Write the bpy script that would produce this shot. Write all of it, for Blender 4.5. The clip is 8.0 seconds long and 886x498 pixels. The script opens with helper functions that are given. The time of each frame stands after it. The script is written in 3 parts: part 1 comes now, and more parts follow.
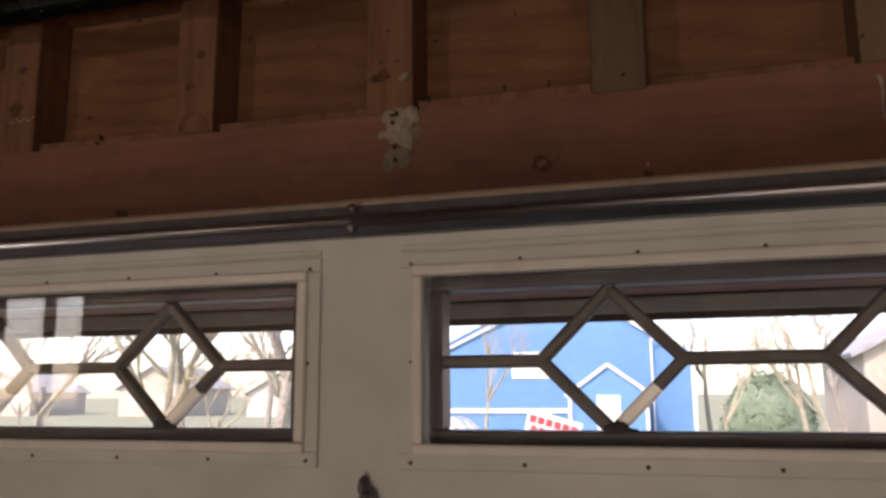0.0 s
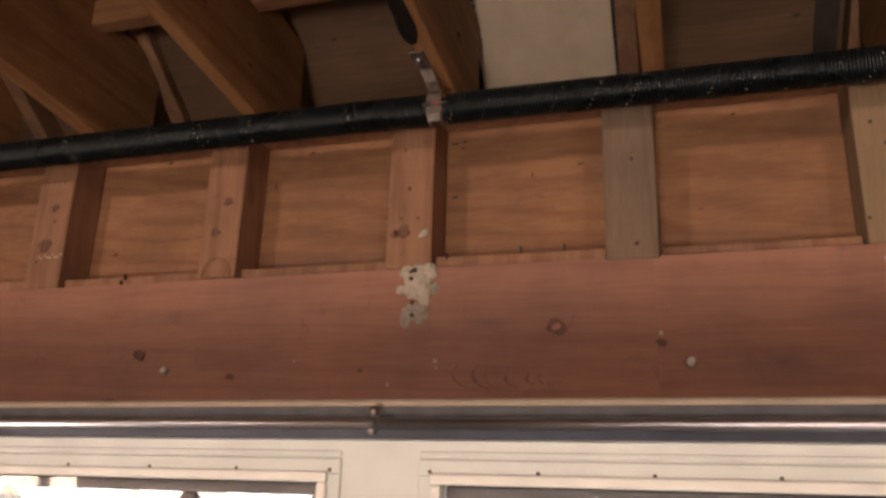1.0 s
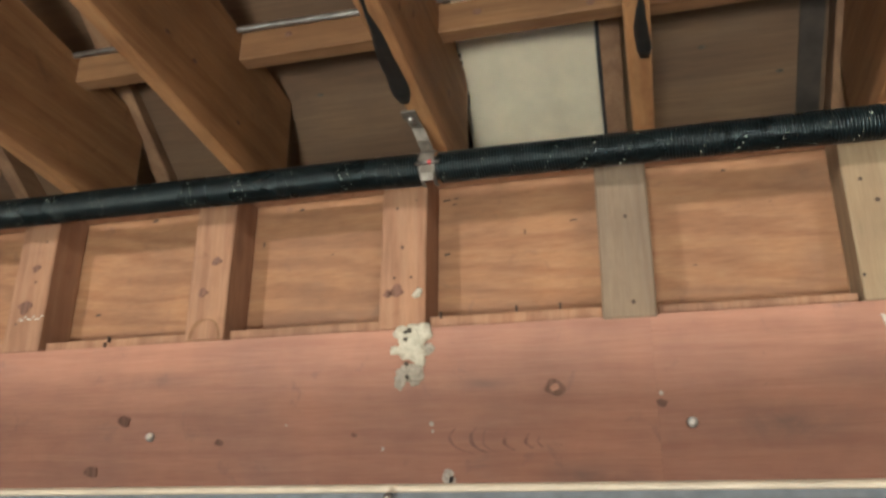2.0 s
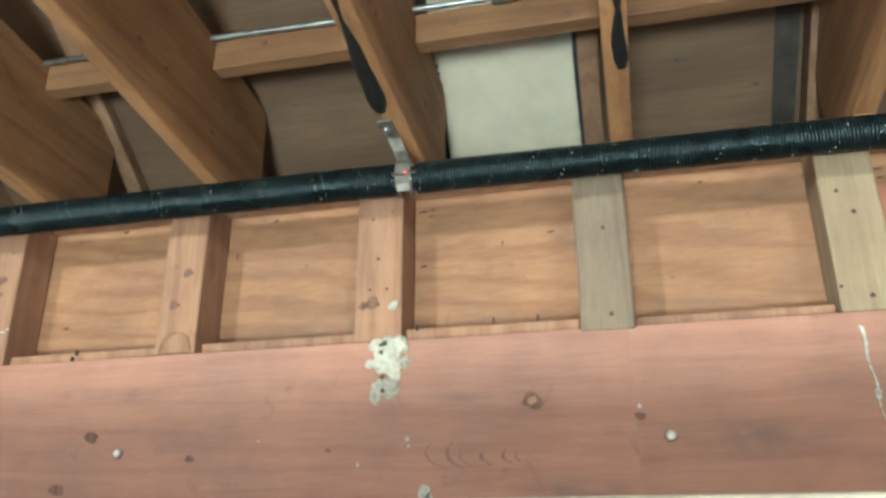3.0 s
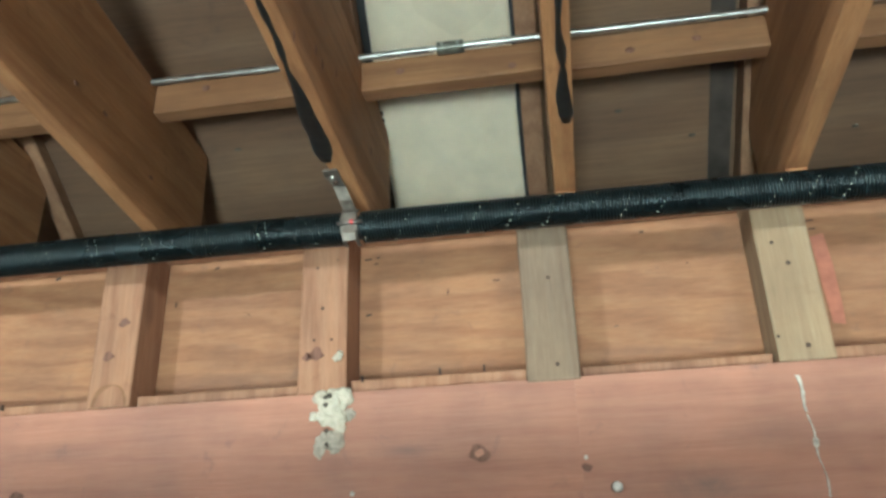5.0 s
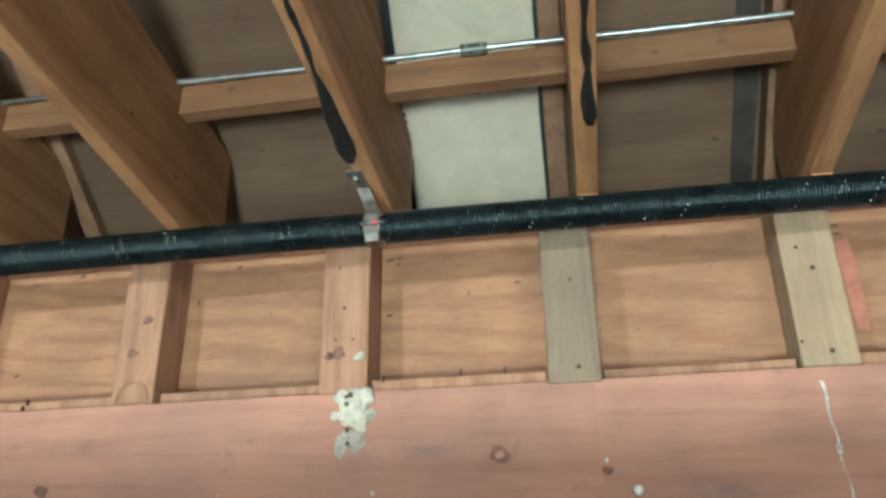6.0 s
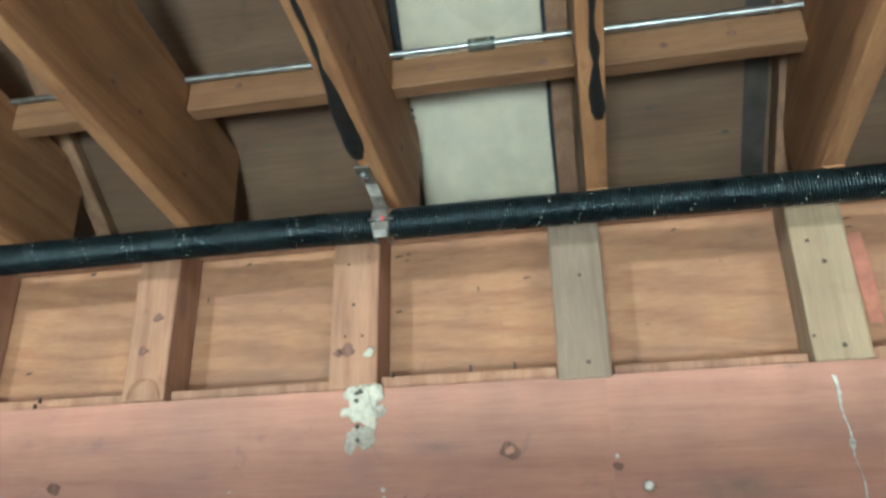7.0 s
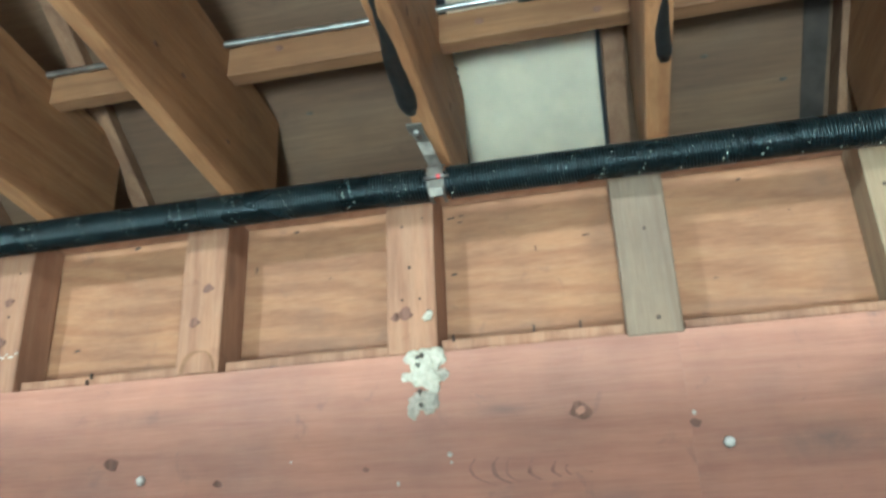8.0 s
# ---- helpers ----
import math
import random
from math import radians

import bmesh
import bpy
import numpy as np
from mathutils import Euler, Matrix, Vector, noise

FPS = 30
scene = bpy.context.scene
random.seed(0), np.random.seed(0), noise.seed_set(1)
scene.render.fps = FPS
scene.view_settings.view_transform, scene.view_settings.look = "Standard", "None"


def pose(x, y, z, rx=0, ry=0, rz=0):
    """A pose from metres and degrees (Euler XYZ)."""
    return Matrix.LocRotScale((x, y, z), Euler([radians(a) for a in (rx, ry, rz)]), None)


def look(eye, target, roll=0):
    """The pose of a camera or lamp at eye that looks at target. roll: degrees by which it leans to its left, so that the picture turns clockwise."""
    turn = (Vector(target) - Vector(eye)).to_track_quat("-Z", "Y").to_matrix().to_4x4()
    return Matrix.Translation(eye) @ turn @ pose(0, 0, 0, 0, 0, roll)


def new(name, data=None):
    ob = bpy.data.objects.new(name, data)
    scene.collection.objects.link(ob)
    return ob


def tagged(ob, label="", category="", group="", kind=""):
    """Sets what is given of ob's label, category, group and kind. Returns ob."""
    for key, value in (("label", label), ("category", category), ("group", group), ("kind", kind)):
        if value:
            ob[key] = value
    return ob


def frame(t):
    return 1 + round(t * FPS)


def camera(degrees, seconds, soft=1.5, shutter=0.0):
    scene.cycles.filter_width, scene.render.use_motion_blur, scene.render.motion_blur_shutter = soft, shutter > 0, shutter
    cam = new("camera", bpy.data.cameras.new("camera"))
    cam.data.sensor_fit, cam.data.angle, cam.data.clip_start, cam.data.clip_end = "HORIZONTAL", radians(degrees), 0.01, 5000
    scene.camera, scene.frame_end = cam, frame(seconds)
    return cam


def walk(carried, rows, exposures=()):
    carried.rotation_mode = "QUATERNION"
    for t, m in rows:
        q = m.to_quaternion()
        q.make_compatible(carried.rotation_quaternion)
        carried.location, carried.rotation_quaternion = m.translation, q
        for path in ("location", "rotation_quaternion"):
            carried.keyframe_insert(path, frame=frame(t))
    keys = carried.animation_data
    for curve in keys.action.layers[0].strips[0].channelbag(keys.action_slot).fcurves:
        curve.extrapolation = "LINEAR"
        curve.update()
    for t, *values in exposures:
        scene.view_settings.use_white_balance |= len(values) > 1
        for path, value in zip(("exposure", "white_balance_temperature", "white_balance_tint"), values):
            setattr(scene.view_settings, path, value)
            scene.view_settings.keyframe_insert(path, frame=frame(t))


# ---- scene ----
cam = camera(57.9, 8.0, soft=3.0)
PATH = [
    (0, (0.35, -1.278, 1.919), (-0.197, 0.612, 2.275), -0.3),
    (0.3, (0.342, -1.291, 1.943), (-0.219, 0.578, 2.38), 0.7),
    (0.5, (0.346, -1.304, 1.96), (-0.215, 0.545, 2.477), 1.0),
    (1, (0.35, -1.324, 2.004), (-0.204, 0.5, 2.61), 1.8),
    (1.5, (0.326, -1.331, 2.03), (-0.198, 0.486, 2.68), 1.3),
    (2, (0.314, -1.331, 2.042), (-0.171, 0.479, 2.742), 0.5),
    (3.5, (0.312, -1.301, 2.044), (-0.069, 0.516, 2.787), -0.6),
    (4, (0.316, -1.299, 2.066), (0.008, 0.524, 2.828), -1.7),
    (4.5, (0.31, -1.312, 2.073), (0.045, 0.506, 2.864), -2.1),
    (6, (0.291, -1.323, 2.068), (-0.02, 0.476, 2.885), -0.7),
    (6.5, (0.3, -1.326, 2.066), (-0.029, 0.471, 2.881), -0.6),
    (7, (0.293, -1.321, 2.073), (-0.044, 0.48, 2.876), -0.8),
    (7.5, (0.273, -1.318, 2.068), (-0.07, 0.486, 2.861), -1.1),
    (8, (0.209, -1.277, 2.054), (-0.17, 0.531, 2.82), -2.2),
]

EXPOSURES = [(0, 1.55, 6900, 30), (.5, 2.3, 7600, 46), (1, 3.55, 6900, 32), (1.5, 4.1, 6700, 26), (2, 4.9, 5400, 1), (3.5, 5.45, 4550, -14), (4.5, 5.2, 4700, -11), (6, 5.3, 4500, -13), (7.5, 5.35, 4300, -14), (8, 5.5, 4250, -16)]
SKY, SUN = .15, 2.0
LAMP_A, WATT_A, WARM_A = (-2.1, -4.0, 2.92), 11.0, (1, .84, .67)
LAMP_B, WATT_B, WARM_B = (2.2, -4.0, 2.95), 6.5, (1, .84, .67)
WATT_W = .25
WATT_G = 8.2
walk(cam, [(t, look(eye, target, roll)) for t, eye, target, roll in PATH], EXPOSURES)

# ---- world, sun and lamps ----
world = bpy.data.worlds.new("world")
scene.world = world
world.use_nodes = True
wn = world.node_tree
sky = wn.nodes.new("ShaderNodeTexSky")
sky.sky_type, sky.sun_disc = "NISHITA", False
sky.sun_elevation, sky.sun_rotation = radians(45), radians(205)
sky.dust_density, sky.ozone_density = 1.0, .6
wn.links.new(sky.outputs[0], wn.nodes["Background"].inputs[0])
wn.nodes["Background"].inputs[1].default_value = SKY

sun = new("sun", bpy.data.lights.new("sun", "SUN"))
sun.data.energy, sun.data.angle, sun.data.color = SUN, radians(8), (1, .95, .88)
sun.matrix_world = look((0, 0, 10), (2.5, 6, 3.2))


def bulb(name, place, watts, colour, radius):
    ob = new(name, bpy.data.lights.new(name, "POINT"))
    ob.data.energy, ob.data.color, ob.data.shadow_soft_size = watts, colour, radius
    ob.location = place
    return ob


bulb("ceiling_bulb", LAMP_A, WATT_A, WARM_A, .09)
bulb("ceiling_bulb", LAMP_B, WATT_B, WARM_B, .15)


def area_lamp(name, place, target, sx, sy, watts, colour):
    ob = new(name, bpy.data.lights.new(name, "AREA"))
    ob.data.shape, ob.data.size, ob.data.size_y = "RECTANGLE", sx, sy
    ob.data.energy, ob.data.color = watts, colour
    ob.matrix_world = look(place, target)
    return ob


area_lamp("side_window_daylight", (-2.97, -3.35, 2.2), (0, -3.35, 2.2), 1.0, .66, WATT_W, (1.0, .93, .78))


area_lamp("back_door_daylight", (.2, -4.64, .52), (.2, 0, .52), 1.0, .8, WATT_G, (1.0, .86, .68))


# ---- materials ----
def base(name):
    m = bpy.data.materials.new(name)
    m.use_nodes = True
    return m, m.node_tree.nodes, m.node_tree.links, m.node_tree.nodes["Principled BSDF"]


def mixer(n, l, kind, fac, a, b):
    x = n.new("ShaderNodeMix")
    x.data_type, x.blend_type = "RGBA", kind
    for sock, v in ((x.inputs[0], fac), (x.inputs[6], a), (x.inputs[7], b)):
        if isinstance(v, (int, float)):
            sock.default_value = v
        elif isinstance(v, tuple):
            sock.default_value = (*v, 1)
        else:
            l.new(v, sock)
    return x.outputs[2]


def ramp(n, l, fac, *stops):
    r = n.new("ShaderNodeValToRGB")
    while len(r.color_ramp.elements) < len(stops):
        r.color_ramp.elements.new(.5)
    for e, (p, c) in zip(r.color_ramp.elements, stops):
        e.position, e.color = p, (c, c, c, 1) if isinstance(c, (int, float)) else (*c, 1)
    l.new(fac, r.inputs[0])
    return r.outputs[0]


def wood(name, light, dark, axis="x", grain=1.0, rough=.75, knots=.5, stain_shade_tone=(.10, .05, .03), stains=.35, vary=.25, bands=.4, ring=9.0, stretch=.07, smear_shade=()):
    """Sawn timber: rings, fine fibres, knots, stains, and placed spots for smears and painted shade, with the fibres
    along axis.
    """
    m, n, l, b = base(name)
    co = n.new("ShaderNodeTexCoord")
    info = n.new("ShaderNodeObjectInfo")
    add = n.new("ShaderNodeVectorMath")
    mul = n.new("ShaderNodeVectorMath")
    mul.operation = "MULTIPLY"
    cmb = n.new("ShaderNodeCombineXYZ")
    for i in range(3):
        l.new(info.outputs["Random"], cmb.inputs[i])
    l.new(cmb.outputs[0], mul.inputs[0])
    mul.inputs[1].default_value = (7.3, 3.1, 5.7)
    l.new(co.outputs["Object"], add.inputs[0])
    l.new(mul.outputs[0], add.inputs[1])
    squeeze = [1.0, 1.0, 1.0]
    squeeze["xyz".index(axis)] = stretch
    mp = n.new("ShaderNodeMapping")
    mp.inputs["Scale"].default_value = squeeze
    l.new(add.outputs[0], mp.inputs[0])

    def noise_tex(vec, scale, detail, rough_=.6, distort=0.0):
        t = n.new("ShaderNodeTexNoise")
        t.inputs["Scale"].default_value, t.inputs["Detail"].default_value = scale, detail
        t.inputs["Roughness"].default_value, t.inputs["Distortion"].default_value = rough_, distort
        l.new(vec, t.inputs["Vector"])
        return t.outputs["Fac"]

    fibre = noise_tex(mp.outputs[0], 210 * grain, 5, .7)
    rings = n.new("ShaderNodeTexWave")
    rings.wave_type, rings.bands_direction = "BANDS", "DIAGONAL"
    rings.inputs["Scale"].default_value, rings.inputs["Distortion"].default_value = ring * grain, 9
    rings.inputs["Detail"].default_value, rings.inputs["Detail Scale"].default_value = 2, 1.6
    l.new(mp.outputs[0], rings.inputs["Vector"])
    blotch = noise_tex(add.outputs[0], 5.5, 4, .6)
    dirt = noise_tex(add.outputs[0], 13, 6, .65, .6)
    vo = n.new("ShaderNodeTexVoronoi")
    vo.inputs["Scale"].default_value = 4.6
    mp2 = n.new("ShaderNodeMapping")
    squeeze2 = [1.0, 1.0, 1.0]
    squeeze2["xyz".index(axis)] = .55
    mp2.inputs["Scale"].default_value = squeeze2
    l.new(add.outputs[0], mp2.inputs[0])
    l.new(mp2.outputs[0], vo.inputs["Vector"])
    c = mixer(n, l, "MIX", ramp(n, l, fibre, (.3, 0.0), (.72, 1.0)), dark, light)
    c = mixer(n, l, "MULTIPLY", bands, c, ramp(n, l, rings.outputs["Fac"], (0, (.62, .5, .42)), (.7, (1, 1, 1)), (1, (1.0, .93, .85))))
    c = mixer(n, l, "MULTIPLY", .8, c, ramp(n, l, blotch, (.3, (.72, .68, .66)), (.7, (1.12, 1.1, 1.06))))
    spot = ramp(n, l, dirt, (.60, 0.0), (.74, stains))
    c = mixer(n, l, "MIX", spot, c, stain_shade_tone)
    if knots:
        kn = ramp(n, l, vo.outputs["Distance"], (.03, knots), (.09, knots * .55), (.13, 0.0))
        c = mixer(n, l, "MIX", kn, c, (dark[0] * .35, dark[1] * .3, dark[2] * .3))
    for x, z, rx, rz, amount in smear_shade:
        off, near = n.new("ShaderNodeVectorMath"), n.new("ShaderNodeVectorMath")
        off.operation, near.operation = "MULTIPLY_ADD", "LENGTH"
        off.inputs[1].default_value, off.inputs[2].default_value = (1 / rx, 0, 1 / rz), (-x / rx, 0, -z / rz)
        l.new(co.outputs["Object"], off.inputs[0])
        l.new(off.outputs[0], near.inputs[0])
        fade = mixer(n, l, "MULTIPLY", 1.0, ramp(n, l, near.outputs["Value"], (.15, amount), (1.0, 0.0)), ramp(n, l, dirt, (.32, .25), (.6, 1.0)))
        c = mixer(n, l, "MIX", fade, c, stain_shade_tone)
    tone = ramp(n, l, info.outputs["Random"], (0, (1 - vary, 1 - vary * 1.05, 1 - vary * 1.1)), (1, (1, 1, 1)))
    c = mixer(n, l, "MULTIPLY", 1.0, c, tone)
    l.new(c, b.inputs["Base Color"])
    l.new(ramp(n, l, blotch, (.2, rough - .12), (.8, min(1, rough + .12))), b.inputs["Roughness"])
    bump = n.new("ShaderNodeBump")
    bump.inputs["Strength"].default_value, bump.inputs["Distance"].default_value = .35, .003
    l.new(fibre, bump.inputs["Height"])
    l.new(bump.outputs[0], b.inputs["Normal"])
    return m


def plain(name, colour, rough=.5, metal=0.0, speck=.12, scale=30.0, bump_d=.0006, coat=0.0):
    """Paint, metal or mineral with mottling at two scales."""
    m, n, l, b = base(name)
    co = n.new("ShaderNodeTexCoord")
    t = n.new("ShaderNodeTexNoise")
    t.inputs["Scale"].default_value, t.inputs["Detail"].default_value = scale, 6
    l.new(co.outputs["Object"], t.inputs["Vector"])
    t2 = n.new("ShaderNodeTexNoise")
    t2.inputs["Scale"].default_value, t2.inputs["Detail"].default_value = scale / 7, 3
    l.new(co.outputs["Object"], t2.inputs["Vector"])
    lo = tuple(v * (1 - speck * 2) for v in colour)
    c = mixer(n, l, "MIX", ramp(n, l, t.outputs["Fac"], (.3, 0.0), (.65, 1.0)), lo, colour)
    c = mixer(n, l, "MULTIPLY", 1.0, c, ramp(n, l, t2.outputs["Fac"], (.3, 1 - speck), (.7, 1.0)))
    l.new(c, b.inputs["Base Color"])
    b.inputs["Metallic"].default_value = metal
    l.new(ramp(n, l, t2.outputs["Fac"], (.3, max(.03, rough - .08)), (.7, min(1, rough + .08))), b.inputs["Roughness"])
    if coat:
        b.inputs["Coat Weight"].default_value = coat
    if bump_d:
        bump = n.new("ShaderNodeBump")
        bump.inputs["Strength"].default_value, bump.inputs["Distance"].default_value = .5, bump_d
        l.new(t.outputs["Fac"], bump.inputs["Height"])
        l.new(bump.outputs[0], b.inputs["Normal"])
    return m


HEADER = wood("red_brown_stained_timber", (.385, .195, .132), (.315, .15, .099), "x", .8, .62, .0, (.13, .085, .07), .6, .06, .24, 13, smear_shade=((.50, 2.225, .15, .045, .7), (.21, 2.15, .10, .03, .55), (.03, 2.305, .07, .014, .5), (-.60, 2.335, .14, .022, .35), (.62, 2.30, .12, .03, .35)))
PLY = wood("tan_plywood", (.352, .187, .095), (.262, .131, .063), "x", .7, .7, .0, (.17, .09, .055), .75, .08, .45, 13, .16, smear_shade=((.605, 2.675, .055, .035, .75), (.215, 2.61, .035, .07, .5), (.60, 2.50, .05, .06, .4), (-.30, 2.47, .2, .02, .4), (.08, 2.465, .2, .018, .5), (.48, 2.47, .2, .018, .5)))
STUD = wood("reddish_stud_timber", (.41, .232, .14), (.295, .158, .09), "z", 1, .75, .55, (.12, .05, .03), .5, .2, .45)
GREY = wood("grey_weathered_timber", (.25, .187, .132), (.185, .135, .093), "z", 1.2, .85, .25, (.15, .10, .07), .4, .1, .3)
PALE = wood("pale_tan_timber", (.335, .25, .158), (.26, .187, .113), "z", 1, .8, .6, (.2, .12, .06), .4, .1, .35)
JOIST = wood("orange_brown_joist_timber", (.40, .217, .092), (.285, .143, .058), "y", .9, .7, .55, (.1, .045, .02), .45, .18, .5)
BLOCK = wood("brown_blocking_timber", (.285, .155, .070), (.21, .104, .044), "x", .9, .7, .6, (.1, .045, .02), .4, .15, .5)
RAFT = wood("brown_rafter_timber", (.27, .16, .088), (.195, .108, .056), "y", .9, .75, .5, (.09, .04, .02), .45, .15, .5)
DECK = wood("dark_brown_roof_plywood", (.16, .10, .055), (.112, .066, .036), "x", .5, .8, .5, (.07, .035, .02), .5, .12, .5)
WHITE = plain("white_painted_board", (.93, .83, .64), .34, 0, .06, 16, .0016)
DOORP = plain("warm_white_door_enamel", (.655, .71, .66), .42, 0, .06, 22, .0003)
FRAMEP = plain("cream_window_trim_plastic", (.82, .84, .76), .35, 0, .05, 30, .0003)
DARKP = plain("dark_grey_outer_frame", (.05, .05, .054), .45, 0, .12, 30, .0004)
MUNT = plain("grey_grille_plastic", (.08, .074, .068), .42, 0, .12, 40, .0004)
CHROME = plain("polished_steel_strip", (.60, .63, .67), .36, 1.0, .10, 8, .0002)
NAVY = plain("dark_navy_steel_channel", (.05, .062, .085), .4, .3, .2, 20, .0003)
TANRUB = plain("tan_rubber_seal", (.38, .31, .23), .6, 0, .12, 40, .0005)
GAPG = plain("gap_shade_grey", (.075, .08, .09), .6, 0, .2, 60, .0005)
BLACK = plain("black_rubber", (.012, .012, .014), .6, 0, .2, 60, .0005)
SPRING = plain("black_oiled_spring_steel", (.022, .033, .036), .30, .5, .3, 60, .0003)
PAINTW = plain("white_paint_fleck", (.66, .68, .52), .5, 0, .1, 90, .0003)
STEEL = plain("galvanised_steel", (.50, .49, .47), .42, 1.0, .2, 45, .0004)
DULL = plain("dull_grey_steel", (.30, .28, .26), .45, .85, .3, 60, .0006)
COUPL = plain("dark_green_grey_zinc", (.20, .20, .16), .5, .5, .3, 60, .0006)
SHADEB = plain("deck_shade_brown", (.05, .037, .028), .9, 0, .3, 20, .001)
STRAPM = plain("weathered_zinc_strap", (.21, .185, .155), .55, .6, .25, 60, .0005)
ZINC = plain("bright_zinc_head", (.80, .78, .72), .45, .0, .2, 80, .0005)
SCREW = plain("dull_bronze_screw", (.16, .125, .10), .5, .5, .3, 200, .0003)
GRAINL = plain("dark_grain_line", (.27, .130, .088), .65, 0, .2, 90, .0003)
RED = plain("red_plastic", (.55, .05, .05), .4, 0, .15, 50, .0003)
REDM = plain("faded_red_crayon", (.43, .165, .105), .8, 0, .12, 70, .0003)
TAR = plain("black_roofing_tar", (.006, .010, .011), .5, 0, .2, 50, .002)
MUD = plain("dried_pale_mud", (.54, .49, .385), .92, 0, .12, 120, .002)
MUDG = plain("dried_grey_mud", (.42, .37, .30), .92, 0, .18, 120, .002)
HOLE = plain("dark_hole", (.10, .08, .06), .95, 0, .3, 60, .0005)
NAIL = plain("rusty_nail_iron", (.11, .07, .05), .7, .4, .3, 200, .0003)
CHALK = plain("white_plaster_streak", (.62, .575, .50), .9, 0, .25, 160, .001)
KNOT = wood("dark_knot_wood", (.205, .105, .072), (.15, .078, .053), "z", 3, .7, .0, (.04, .02, .012), .5, .1, .8)
WALLB = plain("unpainted_wall_board", (.20, .145, .10), .85, 0, .15, 7, .001)
CREAM = plain("cream_wall_board", (.66, .62, .52), .8, 0, .08, 9, .0006)
FLOOR = plain("grey_concrete", (.20, .195, .185), .85, 0, .15, 12, .001)
BLUE = plain("blue_house_siding", (.12, .285, .52), .6, 0, .06, 3, .002)
BLUER = plain("blue_grey_shingle", (.07, .20, .44), .8, 0, .1, 6, .003)
TRIMW = plain("white_house_trim", (.8, .8, .78), .5, 0, .04, 8, .001)
EAVE = plain("weathered_door_trim", (.44, .33, .24), .6, 0, .12, 18, .0008)
ROOFG = plain("pale_grey_shingle", (.42, .42, .42), .85, 0, .1, 6, .003)
BARK = plain("pale_grey_bark", (.46, .41, .33), .9, 0, .25, 14, .01)
TWIG = plain("yellowish_twig_bark", (.56, .49, .34), .9, 0, .2, 20, .003)
HEDGE = plain("dark_green_hedge", (.20, .26, .16), .8, 0, .15, 5, .01)
GRASS = plain("winter_lawn", (.38, .39, .24), .95, 0, .25, 3, .02)
ASPH = plain("grey_drive", (.17, .17, .17), .9, 0, .15, 4, .004)
BEIGE = plain("beige_house_siding", (.55, .47, .38), .7, 0, .08, 3, .003)
CARW = plain("white_car_paint", (.72, .74, .76), .25, 0, .03, 4, 0, .6)
REDS = plain("red_sign_paint", (.6, .06, .06), .4, 0, .06, 6, .0005)
DGLASS = plain("dark_glass", (.03, .035, .04), .08, 0, .05, 6, 0)


def glass_material():
    m, n, l, b = base("window_glass")
    b.inputs["Base Color"].default_value = (.97, .985, .975, 1)
    b.inputs["Roughness"].default_value = .015
    b.inputs["IOR"].default_value = 1.5
    b.inputs["Transmission Weight"].default_value = 1.0
    return m


GLASS = glass_material()


# ---- mesh helpers ----
def part(name, bm, material, parent=None, label=""):
    me = bpy.data.meshes.new(name)
    bmesh.ops.recalc_face_normals(bm, faces=bm.faces)
    bm.to_mesh(me)
    bm.free()
    me.materials.append(material)
    ob = new(name, me)
    if parent is not None:
        ob.parent = parent
    if label:
        ob["label"] = label
    return ob


def smooth(ob):
    for p in ob.data.polygons:
        p.use_smooth = True
    return ob


def empty(name):
    return new(name)


def cuboid(bm, x0, x1, y0, y1, z0, z1, bevel=.0, shear=0.0):
    """A box; shear lowers z by that much for each metre of y."""
    made = bmesh.ops.create_cube(bm, size=1)["verts"]
    for v in made:
        v.co = ((x0 + x1) / 2 + v.co.x * (x1 - x0), (y0 + y1) / 2 + v.co.y * (y1 - y0), (z0 + z1) / 2 + v.co.z * (z1 - z0))
        v.co.z -= shear * v.co.y
    if bevel:
        edges = list({e for v in made for e in v.link_edges})
        bmesh.ops.bevel(bm, geom=edges, offset=bevel, segments=2, profile=.5, affect="EDGES")
    return bm


def slab(x0, x1, y0, y1, z0, z1, bevel=.0, shear=0.0):
    return cuboid(bmesh.new(), x0, x1, y0, y1, z0, z1, bevel, shear)


def worn(bm, amount, scale, seed):
    """Subdivide long edges and push the points a little, so that sawn faces and arrises run uneven."""
    for _ in range(4):
        long = [e for e in bm.edges if e.calc_length() > .12]
        if not long:
            break
        bmesh.ops.subdivide_edges(bm, edges=long, cuts=1)
    for v in bm.verts:
        v.co += noise.noise_vector(v.co * scale + Vector((seed, seed * 1.7, 0))) * amount
    return bm


def tube(bm, points, radius, sides=8, cap=True):
    """A round bar along points; radius is a number or a function of the share of its length."""
    rings, up = [], Vector((.13, .21, 1)).normalized()
    pts = [Vector(p) for p in points]
    for i, p in enumerate(pts):
        d = (pts[min(i + 1, len(pts) - 1)] - pts[max(i - 1, 0)]).normalized()
        a = d.cross(up)
        a = a.normalized() if a.length > 1e-4 else Vector((1, 0, 0))
        c = d.cross(a)
        r = radius(i / max(1, len(pts) - 1)) if callable(radius) else radius
        rings.append([bm.verts.new(p + (a * math.cos(k * math.tau / sides) + c * math.sin(k * math.tau / sides)) * r) for k in range(sides)])
    for r0, r1 in zip(rings, rings[1:]):
        for k in range(sides):
            bm.faces.new((r0[k], r0[(k + 1) % sides], r1[(k + 1) % sides], r1[k]))
    if cap:
        bm.faces.new(rings[0][::-1])
        bm.faces.new(rings[-1])
    return bm


